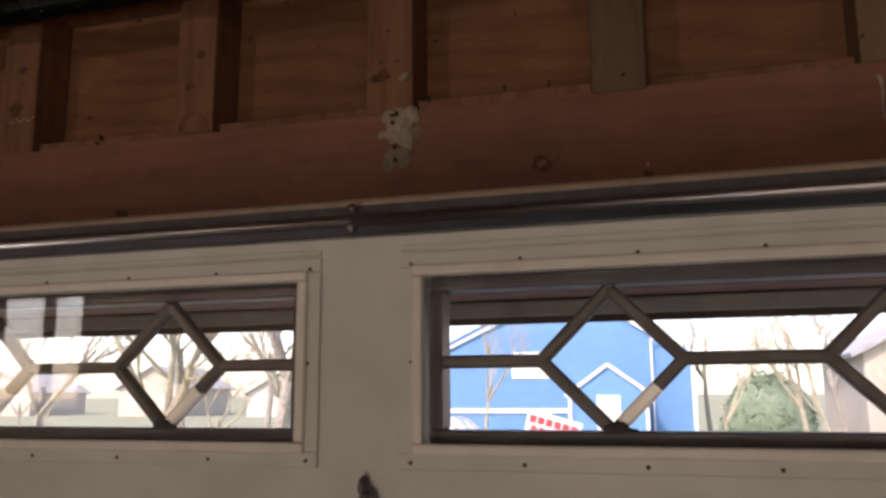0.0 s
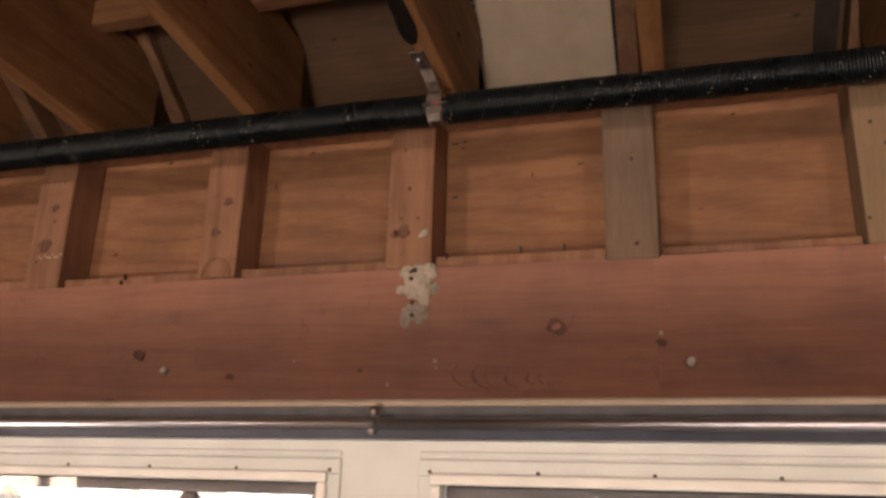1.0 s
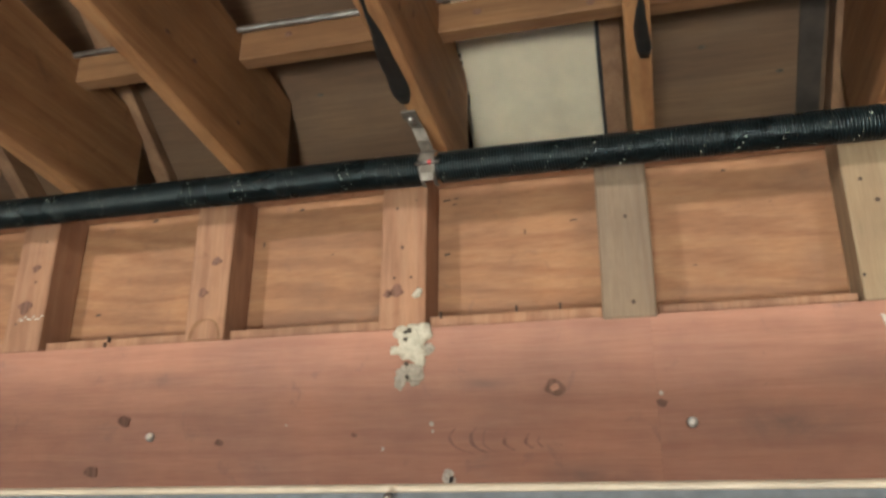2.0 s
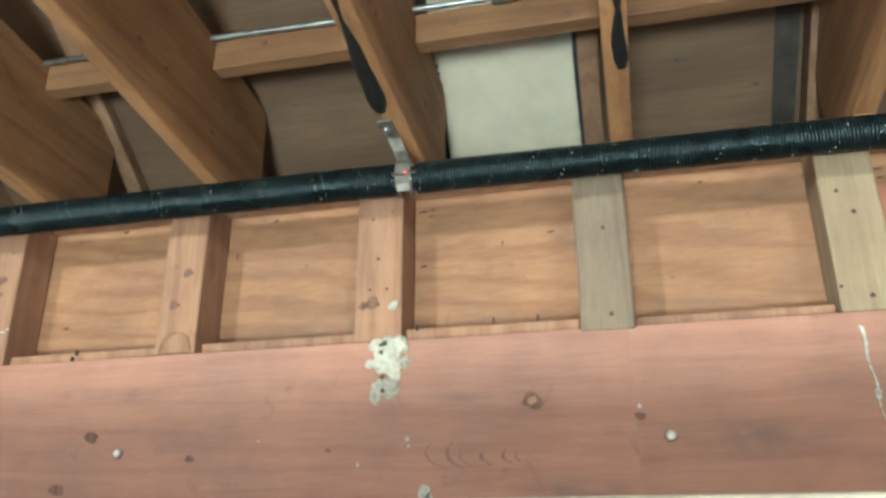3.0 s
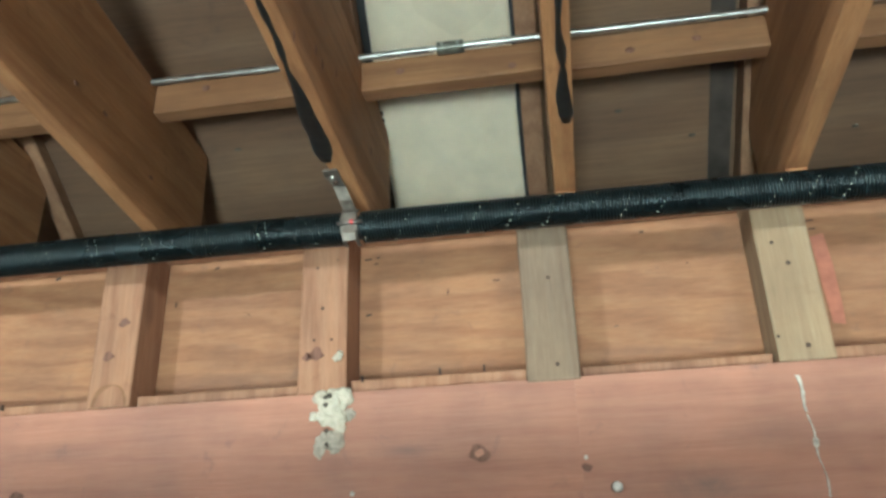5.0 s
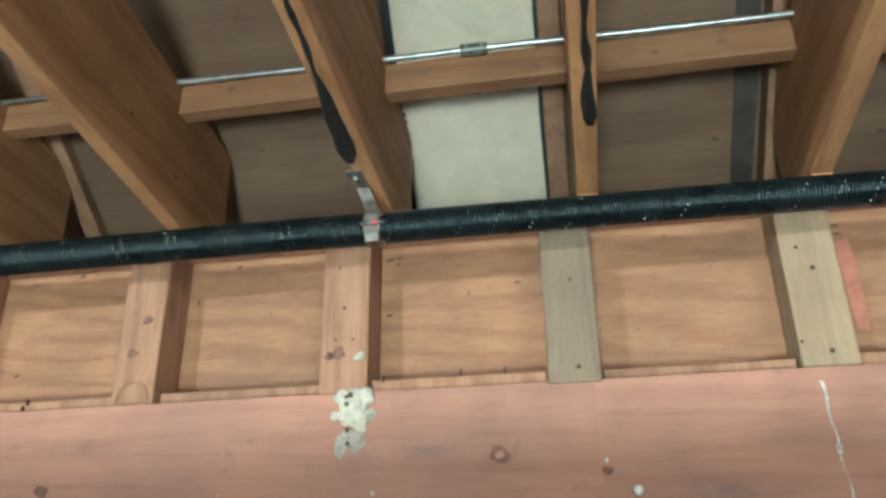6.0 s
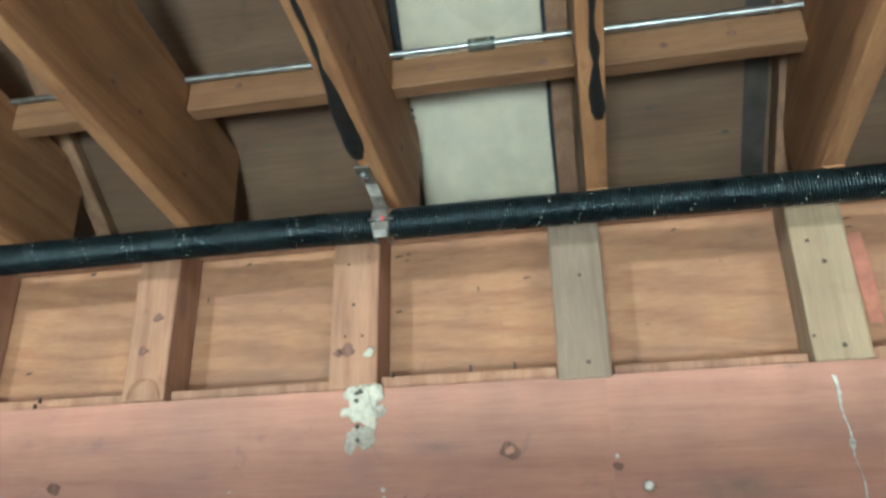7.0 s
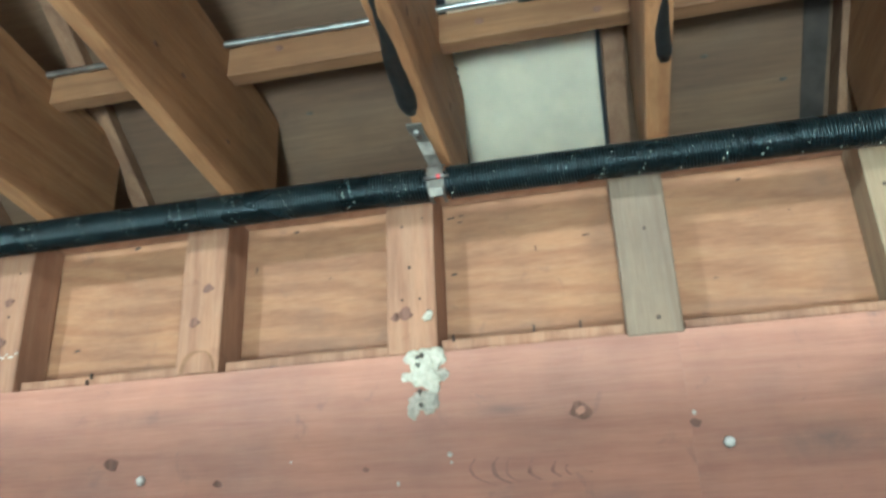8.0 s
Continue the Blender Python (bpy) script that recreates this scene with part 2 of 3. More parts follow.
def disc(bm, place, normal, radius, height, sides=14, dome=.5):
    """A low domed head, such as a bolt's or a nail's, proud of the surface at place."""
    q = Vector(normal).to_track_quat("Z", "Y").to_matrix()
    rings = []
    for r, h in ((1, -.2), (1, .35), (.8, .75), (.45, .95)):
        rings.append([bm.verts.new(Vector(place) + q @ Vector((radius * r * math.cos(k * math.tau / sides), radius * r * math.sin(k * math.tau / sides), height * h))) for k in range(sides)])
    for r0, r1 in zip(rings, rings[1:]):
        for k in range(sides):
            bm.faces.new((r0[k], r0[(k + 1) % sides], r1[(k + 1) % sides], r1[k]))
    bm.faces.new(rings[-1])
    return bm


def patch(bm, outline, y, depth=.0012):
    """A thin raised patch on the plane y, from an outline of (x, z)."""
    front = [bm.verts.new((x, y - depth, z)) for x, z in outline]
    back = [bm.verts.new((x, y + .001, z)) for x, z in outline]
    bm.faces.new(front)
    k = len(outline)
    for i in range(k):
        bm.faces.new((front[i], back[i], back[(i + 1) % k], front[(i + 1) % k]))
    return bm


def lump(bm, place, size, seed, rough=.35, level=3):
    made = bmesh.ops.create_icosphere(bm, subdivisions=level, radius=1)["verts"]
    for v in made:
        k = 1 + rough * noise.noise(v.co * 1.9 + Vector((seed, 0, 0))) + rough * .5 * noise.noise(v.co * 4.7 + Vector((0, seed, 0)))
        v.co = Vector(place) + Vector((v.co.x * size[0], v.co.y * size[1], v.co.z * size[2])) * k
    return bm


# ---- front wall ----
JB, SL = 2.757, .10          # underside of the joists at the wall, and how fast it falls outwards
HT = 2.410                   # top of the header
wall_front = tagged(empty("wall_front"), "red-brown timber header with short studs and tan plywood above", "wall", kind="structure")
for x0, x1, dz, s in ((-2.9, .3149, 0, 1), (.3151, 2.9, .0004, 1)):
    part("header_board", worn(slab(x0, x1, 0 + dz, .089, 2.08, HT - dz), .0008, 4, s), HEADER, wall_front, "red-brown stained header board")
STUDS = ((-1.385, -1.296, STUD), (-.985, -.896, STUD), (-.561, -.476, STUD), (-.163, -.075, STUD), (.238, .327, GREY), (.643, .732, PALE), (1.05, 1.139, STUD), (1.456, 1.545, STUD))
for k, (a, b, m) in enumerate(STUDS):
    part("stud", worn(slab(a, b, (-.003 if m is GREY else .001), .089, HT - (.006 if m is GREY else 0) + .0005, 2.722, .0035), .0016, 6, k * 3.1), m, wall_front,
         "grey weathered stud" if m is GREY else "pale tan stud" if m is PALE else "reddish brown stud")
ends = [(-2.9, -1.385)] + [(STUDS[i][1], STUDS[i + 1][0]) for i in range(len(STUDS) - 1)] + [(1.545, 2.9)]
for k, (a, b) in enumerate(ends):
    part("sill_strip", worn(slab(a + .003, b - .003, .019 + .003 * (k % 2), .085, HT + .0005, HT + .0235 + .002 * math.sin(k * 2.2), .002), .0012, 7, k), STUD, wall_front)
    part("plywood_panel", slab(a - .018, b + .018, .0905, .103, HT + .001, 2.722, .001), PLY, wall_front, "tan plywood sheathing panel")
part("backing_board", slab(-2.9, 2.9, .118, .13, 2.04, 2.75), DECK, wall_front)
part("top_plate", worn(slab(-2.9, 2.9, -.001, .1, 2.7225, 2.735, .003), .0012, 5, 9), STUD, wall_front)
for x0, x1 in ((-2.9, -1.75), (1.9, 2.9)):
    part("wall_panel", slab(x0, x1, .0, .12, 0, 2.079, .002), CREAM, wall_front)
part("outer_trim", worn(slab(-2.9, 2.9, .132, .152, 2.042, 2.30, .004), .001, 4, 3), EAVE, wall_front, "weathered brownish outer trim board")
part("outer_stop", slab(-1.75, 1.9, .105, .131, 2.052, 2.0795, .003), EAVE, wall_front)

# knots, nails and marks on the boards
STK = ((-.507, 2.572, .010), (-.53, 2.508, .010), (-.945, 2.505, .016), (-.935, 2.59, .01), (-.130, 2.483, .013), (-.147, 2.478, .008))
for x, z, r in STK:
    ol = [(x + r * (1 + .3 * math.sin(3 * a + x * 20)) * math.cos(a), z + .75 * r * (1 + .3 * math.cos(2 * a + z * 9)) * math.sin(a)) for a in [k * math.tau / 18 for k in range(18)]]
    part("knot", patch(bmesh.new(), ol, -.003 if .238 < x < .327 else .001, .0022), KNOT, wall_front)
for x, z, r in ((.152, 2.294, .017), (-.665, 2.262, .013), (-.72, 2.17, .014), (-.46, 2.218, .008), (.322, 2.262, .008), (-.20, 2.225, .005)):
    bm = bmesh.new()
    ol = [(x + r * (1 + .18 * math.sin(3 * a + x * 20)) * math.cos(a), z + .8 * r * (1 + .2 * math.cos(2 * a + z * 9)) * math.sin(a)) for a in [k * math.tau / 18 for k in range(18)]]
    part("knot", patch(bm, ol, .0, .0016), KNOT, wall_front)
    if r < .016:
        continue
    bm = bmesh.new()
    ol = [(x + r * .45 * math.cos(a), z + r * .36 * (1 + .3 * math.sin(2 * a)) * math.sin(a)) for a in [k * math.tau / 12 for k in range(12)]]
    part("knot_heart", patch(bm, ol, -.0016, .001), HEADER, wall_front)
for x, z, r in ((-.522, 2.431, .003), (-.133, 2.647, .0032), (-.121, 2.567, .0042), (-.135, 2.508, .0032), (-.103, 2.507, .0034), (-.089, 2.485, .0026), (-.095, 2.66, .002), (.287, 2.588, .0046),
                (.290, 2.432, .005), (.668, 2.618, .0045), (.688, 2.579, .0052), (.648, 2.453, .0036), (.691, 2.435, .0055), (-.93, 2.56, .0036), (-.96, 2.47, .003), (-.92, 2.65, .003)):
    part("nail", disc(bmesh.new(), (x, -.004 if .238 < x < .327 else 0, z), (0, -1, 0), r * .78, .0012, 8), NAIL, wall_front)
for x, z, w, h in ((-.725, 2.715, .006, .004), (-.374, 2.706, .005, .003), (-.455, 2.634, .0014, .007), (-.834, 2.506, .006, .003), (-.06, 2.694, .008, .0022), (-.040, 2.697, .004, .002), (-.043, 2.684, .005, .0014),
                   (.096, 2.613, .0013, .006), (.189, 2.628, .007, .0016), (-.058, 2.579, .006, .003), (.467, 2.700, .004, .0024), (.54, 2.63, .001, .002), (.763, 2.692, .010, .0018), (.767, 2.675, .006, .0018),
                   (.40, 2.52, .004, .001), (-.30, 2.60, .003, .001)):
    part("nail", patch(bmesh.new(), [(x - w, z - h), (x + w, z - h * .3), (x + w * .9, z + h), (x - w * .8, z + h * .6)], .0905), NAIL, wall_front)
for x, z in ((-.74, 2.424), (-.748, 2.412), (.088, 2.434), (.165, 2.434), (-.05, 2.43)):
    part("nail", slab(x - .0015, x + .0015, .012, .02, z, z + .011, .0006), NAIL, wall_front)
part("crayon_mark", patch(bmesh.new(), [(.760, 2.660), (.784, 2.664), (.788, 2.60), (.788, 2.53), (.786, 2.492), (.766, 2.496), (.763, 2.56)], .0905), REDM, wall_front, "faded red painted stripe")
for i in range(15):
    f, g = i / 15, (i + (.7 if i in (4, 11) else 1.0)) / 15
    za, zb = 2.388 - .186 * f, 2.388 - .186 * g
    xa, xc = .664 + .012 * f + .002 * math.sin(i * 1.1), .664 + .012 * g + .002 * math.sin((i + 1) * 1.1)
    w = (.0034 if i in (0, 1, 2, 8) else .0016 if i < 9 else .0011) * (1 + .35 * math.sin(i * 5))
    part("plaster_streak", patch(bmesh.new(), [(xa - w, za), (xa + w, za - .002), (xc + w * .8, zb - .002), (xc - w * .9, zb)], .0, .0018), CHALK, wall_front)
for x, z, r in ((-.060, 2.240, .0035), (-.058, 2.228, .002), (-.146, 2.20, .0028), (.322, 2.278, .003), (-.03, 2.152, .010), (-.022, 2.146, .006), (-.33, 2.245, .0015)):
    ol = [(x + r * (1 + .5 * noise.noise(Vector((x * 30, a, 0)))) * math.cos(a), z + 1.4 * r * (1 + .5 * noise.noise(Vector((a, z * 40, 2)))) * math.sin(a)) for a in [k * math.tau / 11 for k in range(11)]]
    part("paint_spot", patch(bmesh.new(), ol, .0, .001), CHALK, wall_front)
for i in range(9):
    z, x = 2.478 + .004 * math.sin(i * 4.1), -.957 + i * .0068
    part("plaster_smear", patch(bmesh.new(), [(x, z), (x + .006, z + .002), (x + .0065, z + .0045), (x + .001, z + .0035)], .001), CHALK, wall_front)

for k in range(8):
    xs, zs, w = -.028 + .031 * k + .006 * math.sin(k * 2.1), 2.214 - .0015 * k, .0022 + .0008 * math.sin(k * 2.3)
    line = []
    for i in range(15):
        u = -.75 + 2.1 * i / 14
        line.append((xs + (.016 if u < 0 else .036) * u * u + .001 * math.sin(7 * u + k), zs - (.024 + .002 * math.sin(k)) * u))
    taper = [w * (.25 + math.sin((i + .5) / 15 * math.pi)) for i in range(15)]
    part("grain_figure", patch(bmesh.new(), [(x - t_, z) for (x, z), t_ in zip(line, taper)] + [(x + t_, z) for (x, z), t_ in reversed(list(zip(line, taper)))], .0006, .0008), GRAINL, wall_front)
arch = [k * math.pi / 14 for k in range(15)]
part("knot", patch(bmesh.new(), [(-.517 + .034 * math.cos(a), 2.413 + .044 * math.sin(a) * (1 + .08 * math.sin(3 * a))) for a in arch], .001, .0016), BLOCK, wall_front)
part("knot_heart", patch(bmesh.new(), [(-.515 + .028 * math.cos(a), 2.4135 + .037 * math.sin(a) * (1 + .1 * math.sin(2 * a))) for a in arch], .001, .0026), STUD, wall_front)
for x, z in ((-.604, 2.231), (.365, 2.2305)):
    bolt = tagged(empty("carriage_bolt"), "round galvanised bolt head in the red-brown header", "bolt", "header bolts")
    smooth(part("washer", disc(bmesh.new(), (x, -.001, z), (0, -1, 0), .0088, .0016, 20), STRAPM, bolt))
    smooth(part("bolt_head", disc(bmesh.new(), (x + .001, -.002, z), (0, -1, 0), .0078, .0075, 16), ZINC, bolt))

# mud nest at the foot of the stud
nest = tagged(empty("mud_nest"), "pale dried mud wasp nest stuck to the header", "nest")
bm = bmesh.new()
for k, (x, z, r, h) in enumerate(((-.099, 2.392, .023, 1.1), (-.080, 2.400, .0185, 1.0), (-.108, 2.371, .017, 1.0), (-.090, 2.366, .017, 1.05), (-.130, 2.371, .008, 1.0), (-.083, 2.350, .010, 1.1), (-.117, 2.404, .012, 1.0))):
    lump(bm, (x, -.001, z), (r, r * .5, r * h), k * 2.3, .30, 4)
smooth(part("mud_body", bm, MUD, nest))
for k, (x, z, r, h) in enumerate(((-.092, 2.327, .0195, 1.0), (-.120, 2.316, .010, 1.9), (-.112, 2.33, .012, 1.2), (-.067, 2.371, .010, 1.2), (-.124, 2.402, .009, 1.3))):
    smooth(part("broken_cell", lump(bmesh.new(), (x, .001, z), (r, r * .36, r * h), 40 + k * 3.1, .34, 4), MUDG, nest, "greyer broken mud cell"))
for x, z, r in ((-.100, 2.403, .0048), (-.107, 2.400, .0036), (-.106, 2.388, .0046), (-.104, 2.322, .0042), (-.106, 2.345, .004)):
    smooth(part("cell_hole", lump(bmesh.new(), (x, -.0128 if z > 2.36 else -.0055, z), (r, r * .5, r * 1.1), x * 90, .3, 2), HOLE, nest))
blob = tagged(part("mud_dab", lump(lump(bmesh.new(), (-.092, -.003, 2.472), (.008, .004, .006), 3, .5), (-.086, -.003, 2.478), (.005, .004, .006), 7, .5), MUD), "small pale mud dab on a stud", "mud")
smooth(blob)

# ---- joists, rafters, roof deck ----
JOISTS = ((-1.305, 3), (-.895, 2), (-.491, 0), (-.074, 1), (.3135, 4), (.7185, 5), (1.125, 6), (1.53, 7))
joist_things = []


for x, k in JOISTS:
    j = tagged(empty("ceiling_joist"), "orange-brown timber ceiling joist resting on the wall plate", "joist", "ceiling joists")
    bm = slab(x, x + (.030 if k == 0 else .0385), -4.3, .175, JB, JB + .285, .003, SL)
    part("board", worn(bm, .002, 3, k * 4.7), JOIST, j)
    part("seat_cut", slab(x + .0004, x + (.0296 if k == 0 else .0381), .004, .1, 2.7352, JB + .02, .002), JOIST, j)
    joist_things.append(j)


def drip(points, joist):
    """A run of tar under a joist, from (x, y, half width) stations."""
    bm = bmesh.new()
    rows = []
    for x, y, w in points:
        z = JB - SL * y
        w *= 1 + .22 * noise.noise(Vector((y * 38, x * 9, 2)))
        rows.append([bm.verts.new((x + w * c, y, z - h)) for c, h in ((-1, -.001), (-.8, .0022), (0, .0036), (.8, .0022), (1, -.001))])
    for r0, r1 in zip(rows, rows[1:]):
        for i in range(4):
            bm.faces.new((r0[i], r0[i + 1], r1[i + 1], r1[i]))
    bm.faces.new(rows[0])
    bm.faces.new(rows[-1][::-1])
    return smooth(part("tar_run", bm, TAR, joist, "black glossy tar run"))


st = []
for i in range(31):
    f = i / 30
    y = -.76 + f * .56
    w = .0048 + .0009 * math.sin(i * 1.3)
    if y > -.33:
        w = .005 + .0068 * min(1, (y + .33) / .07) - (.006 * max(0, (y + .215) / .025) if y > -.215 else 0)
    if abs(y + .36) < .012:
        w += .003
    st.append((.333 + .006 * f + .0015 * math.sin(i * .9), y, max(.002, w)))
drip(st, joist_things[4])
st = []
for i in range(31):
    f = i / 30
    y = -.73 + f * .565
    w = .0045 + .0016 * math.sin(i * 1.7)
    if y > -.36:
        w = .007 + .0085 * min(1, (y + .36) / .10) - (.009 * max(0, (y + .18) / .025) if y > -.18 else 0)
    st.append((-.049 - .0165 * f * (1.2 if y > -.4 else 1) + .001 * math.sin(i), y, max(.002, w)))
drip(st, joist_things[3])

RS, R0, RY = .72, 3.013, .18     # roof: z = R0 - RS * (y - RY)


def splay(y):
    """How far the white board's edge is skewed sideways towards the eave, to fit the camera's view."""
    return .042 * max(0, min(.5, y + .25))


def splayed(bm, share):
    bmesh.ops.subdivide_edges(bm, edges=[e for e in bm.edges if e.calc_length() > .3], cuts=12)
    for v in bm.verts:
        v.co.x -= share * splay(v.co.y)
    return bm


def roof_slab(x0, x1, ya, yb, low, high, bevel=.0):
    return slab(x0, x1, ya, yb, R0 + RS * RY + low, R0 + RS * RY + high, bevel, RS)


for k, (x0, x1) in enumerate(((-1.27, -1.23), (-.872, -.832), (-.0355, -.036 + .0), (.2705, .3125), (.706, .741), (1.165, 1.205))):
    if x1 - x0 < .01:
        x0, x1 = -.0865, -.0365 - .001
    r = tagged(empty("rafter"), "brown timber rafter under the sloping roof deck", "rafter", "rafters")
    part("board", worn(roof_slab(x0, x1, -2.2, .42, (-.04 if k == 1 else -.075), -.001, .002), .0012, 4, k + 20) if k not in (2, 3) else splayed(roof_slab(x0, x1, -2.2, .42, -.075, -.001, .002), 1.5 if k == 2 else .6), RAFT, r)
roof = tagged(part("ceiling_roof_deck", roof_slab(-2.9, 2.9, -2.2, .62, 0, .02), DECK), "dark brown plywood roof deck", "roof deck", kind="structure")
bm = slab(-2.9, 2.9, -4.8, -2.2, R0 + RS * RY + RS * 4.4, R0 + RS * RY + RS * 4.4 + .02, 0, -RS)
tagged(part("ceiling_roof_back", bm, DECK), "dark brown plywood back slope of the roof", "roof deck", kind="structure")
tagged(part("eave_board", slab(-2.9, 2.9, .50, .52, 2.5, 2.80, .003), DECK), "dark timber board added to close the eave", "fascia", kind="structure")
tagged(part("soffit", slab(-2.9, 2.9, .1305, .4995, 2.48, 2.5), EAVE), "weathered board added to shut daylight out of the eave", "soffit", kind="structure")
bm = bmesh.new()
rows = []
for iy in range(34):
    y = -1.2 + 1.65 * iy / 33
    row = []
    for ix in range(25):
        f = ix / 24
        x = -.0205 - 1.5 * splay(y) + (.283 + .9 * splay(y)) * f
        shade_fold = 1.3 * (.0045 * math.exp(-((f - .22 - .02 * math.sin(y * 5)) / .07) ** 2) - .004 * math.exp(-((f - .45) / .12) ** 2) + .0055 * math.exp(-((f - .72 - .1 * y) / .08) ** 2))
        row.append(bm.verts.new((x, y, R0 - RS * (y - RY) - .013 - shade_fold - .0015 * noise.noise(Vector((x * 9, y * 9, 4))))))
    rows.append(row)
for r0, r1 in zip(rows, rows[1:]):
    for a, b, c, d in zip(r0, r0[1:], r1[1:], r1):
        bm.faces.new((a, b, c, d))
bmesh.ops.solidify(bm, geom=list(bm.faces), thickness=.003)
panel = smooth(tagged(part("white_panel", bm, WHITE), "white board under the roof deck, waved to suggest joist shade", "panel"))
shade_strip = tagged(part("dark_felt_strip", worn(roof_slab(.652, .698, -1.2, .45, -.006, -.002), .003, 12, 2), SHADEB), "dark brown strip painting shade under the deck", "felt")
for x0, x1 in ((-.0365, -.0190), (.262, .270)):
    tagged(part("felt_edge", worn(splayed(roof_slab(x0, x1, -1.2, .45, -.016, -.002), 1.5 if x0 < 0 else .6), .0022, 18, x0 * 50), BLACK), "ragged black edge beside the white board, felt and painted shade", "felt")
bm = bmesh.new()
for y, k in ((.112, .006), (.126, .008), (.139, .0055)):
    lump(bm, (-.0195 - 1.5 * splay(y), y, R0 - RS * (y - RY) - .015), (k, .008, .005), y * 90, .6, 2)
smooth(tagged(part("felt_tuft", bm, BLACK), "torn tuft of black felt on the board's edge", "felt"))

for x, k in JOISTS:
    if k in (0, 2, 5):
        tagged(part("shim_block", worn(slab(x - .075, x - .001, .002, .06, 2.7354, 2.7485, .002), .001, 7, x * 5), JOIST), "short tan timber shim on the wall plate", "shim", "plate shims")

# blocking between the joists with a steel conduit on it
blocks = []
for k, (a, b) in enumerate(sorted([(p[0] + (.031 if p[1] == 0 else .039), q[0] - .0005) for p, q in zip(sorted(JOISTS), sorted(JOISTS)[1:])])):
    top = 3.046 - .018 * (a + .5)
    blocks.append(tagged(part("blocking_board", worn(slab(a, b, -.08, -.042, top - .066, top, .003), .0014, 6, 60 + k), BLOCK), "brown timber blocking between two joists", "blocking", "blocking boards"))
for a, b in sorted([(p[0] + .039, q[0] - .0005) for p, q in zip(sorted(JOISTS), sorted(JOISTS)[1:])]):
    tagged(part("eave_block", worn(slab(a, b, .062, .098, 2.7365, 2.766, .003), .0012, 6, a * 9), DECK), "hidden dark block over the wall plate, added to stop lamp light", "blocking", "eave blocks")
# knots, gouges and nail heads on the joists, the blocking and the deck
for y, z in ((-0.313, 2.863), (-0.239, 2.900), (-0.444, 2.816), (-0.347, 2.865), (0.060, 3.040), (0.007, 2.890)):
    part("gouge", lump(bmesh.new(), (-.0353, y, z), (.0014, .004, .010), y * 40, .4, 2), KNOT, joist_things[3])
for y, z in ((-0.227, 2.883), (-0.316, 2.886), (-0.053, 2.848)):
    part("gouge", lump(bmesh.new(), (-.4608, y, z), (.0014, .007, .004), y * 40, .4, 2), KNOT, joist_things[2])
for x, y, z in ((0.593, -0.081, 2.999), (0.256, -0.081, 2.988), (0.042, -0.081, 3.006), (0.473, -0.081, 2.990), (-0.352, -0.081, 3.024)):
    part("knot", lump(bmesh.new(), (x, y + .001, z), (.009, .0022, .007), x * 30, .3, 2), KNOT, blocks[sum(1 for q in sorted(JOISTS) if q[0] < x) - 1])
for x, y, z in ((-0.384, 0.160, 3.027), (0.617, 0.228, 2.978), (0.464, 0.169, 3.021), (0.952, 0.244, 2.967)):
    part("deck_knot", lump(bmesh.new(), (x, y, z), (.008, .006, .003), x * 30, .3, 2), HOLE, roof)
for (x, y, z), j in zip(((-0.487, -0.364, 2.804), (0.722, -0.189, 2.782), (-0.466, -0.437, 2.814)), (2, 5, 2)):
    part("nail_head", disc(bmesh.new(), (x, y, z), (0, -.1, -1), .0036, .002, 10), STEEL, joist_things[j])
conduit = tagged(empty("conduit"), "thin shiny steel conduit running along the blocking", "conduit")
bm = bmesh.new()
tube(bm, [(x, -.094, 3.038 - .010 * x + .001 * math.sin(x * 9)) for x in [-2.8 + .2 * i for i in range(29)]], .0066, 12)
smooth(part("pipe", bm, STEEL, conduit))
bm = bmesh.new()
tube(bm, [(x, -.094, 3.038 - .010 * x) for x in (.118, .12, .166, .168)], .0122, 14)
smooth(part("coupling", bm, COUPL, conduit, "dull grey conduit coupling"))
for x in (.128, .158):
    smooth(part("set_screw", disc(bmesh.new(), (x, -.1062, 3.038 - .010 * x), (0, -1, .2), .0035, .004, 8), STEEL, conduit))

# ---- coil spring and its hanger ----
SX0, SX1, SY, SR = -1.9, 2.0, -.078, .0262


def spring_z(x):
    return 2.683 - .006 * max(0, min(1, (x - .05) / .8)) + (.0025 * min(1, (-.06 - x) / .14) if x < -.06 else 0)


spring = tagged(empty("coil_spring"), "long black steel coil spring with white paint flecks", "spring")
for name, xa, xb, rad in (("coil", SX0, -.062, .0278), ("coil", -.028, SX1, .0268)):
    bm = bmesh.new()
    pitch, sides, wire = .0054, 14, .0027
    turns = int((xb - xa) / pitch)
    prev, n_ = None, turns * sides
    for i in range(n_ + 1):
        a = i / sides * math.tau
        x = xa + i / sides * pitch
        dirv = Vector((0, math.cos(a), math.sin(a)))
        c0 = Vector((x, SY, spring_z(x)))
        ring = [bm.verts.new(c0 + dirv * (rad + wire * u) + Vector((wire * v, 0, 0))) for u, v in ((.95, 0), (.2, .95), (-.6, 0), (.2, -.95))]
        if prev:
            for k in range(4):
                bm.faces.new((prev[k], prev[(k + 1) % 4], ring[(k + 1) % 4], ring[k]))
        prev = ring
    smooth(part(name, bm, SPRING, spring))
bm = bmesh.new()
tube(bm, [(SX0 - .05 + i * .2, SY, spring_z(SX0 + i * .2)) for i in range(21)], .0215, 14)
smooth(part("inner_shaft", bm, BLACK, spring))
rng = random.Random(11)


def fleck(bm, x, a, rad, size):
    dirv = Vector((0, math.cos(a), math.sin(a)))
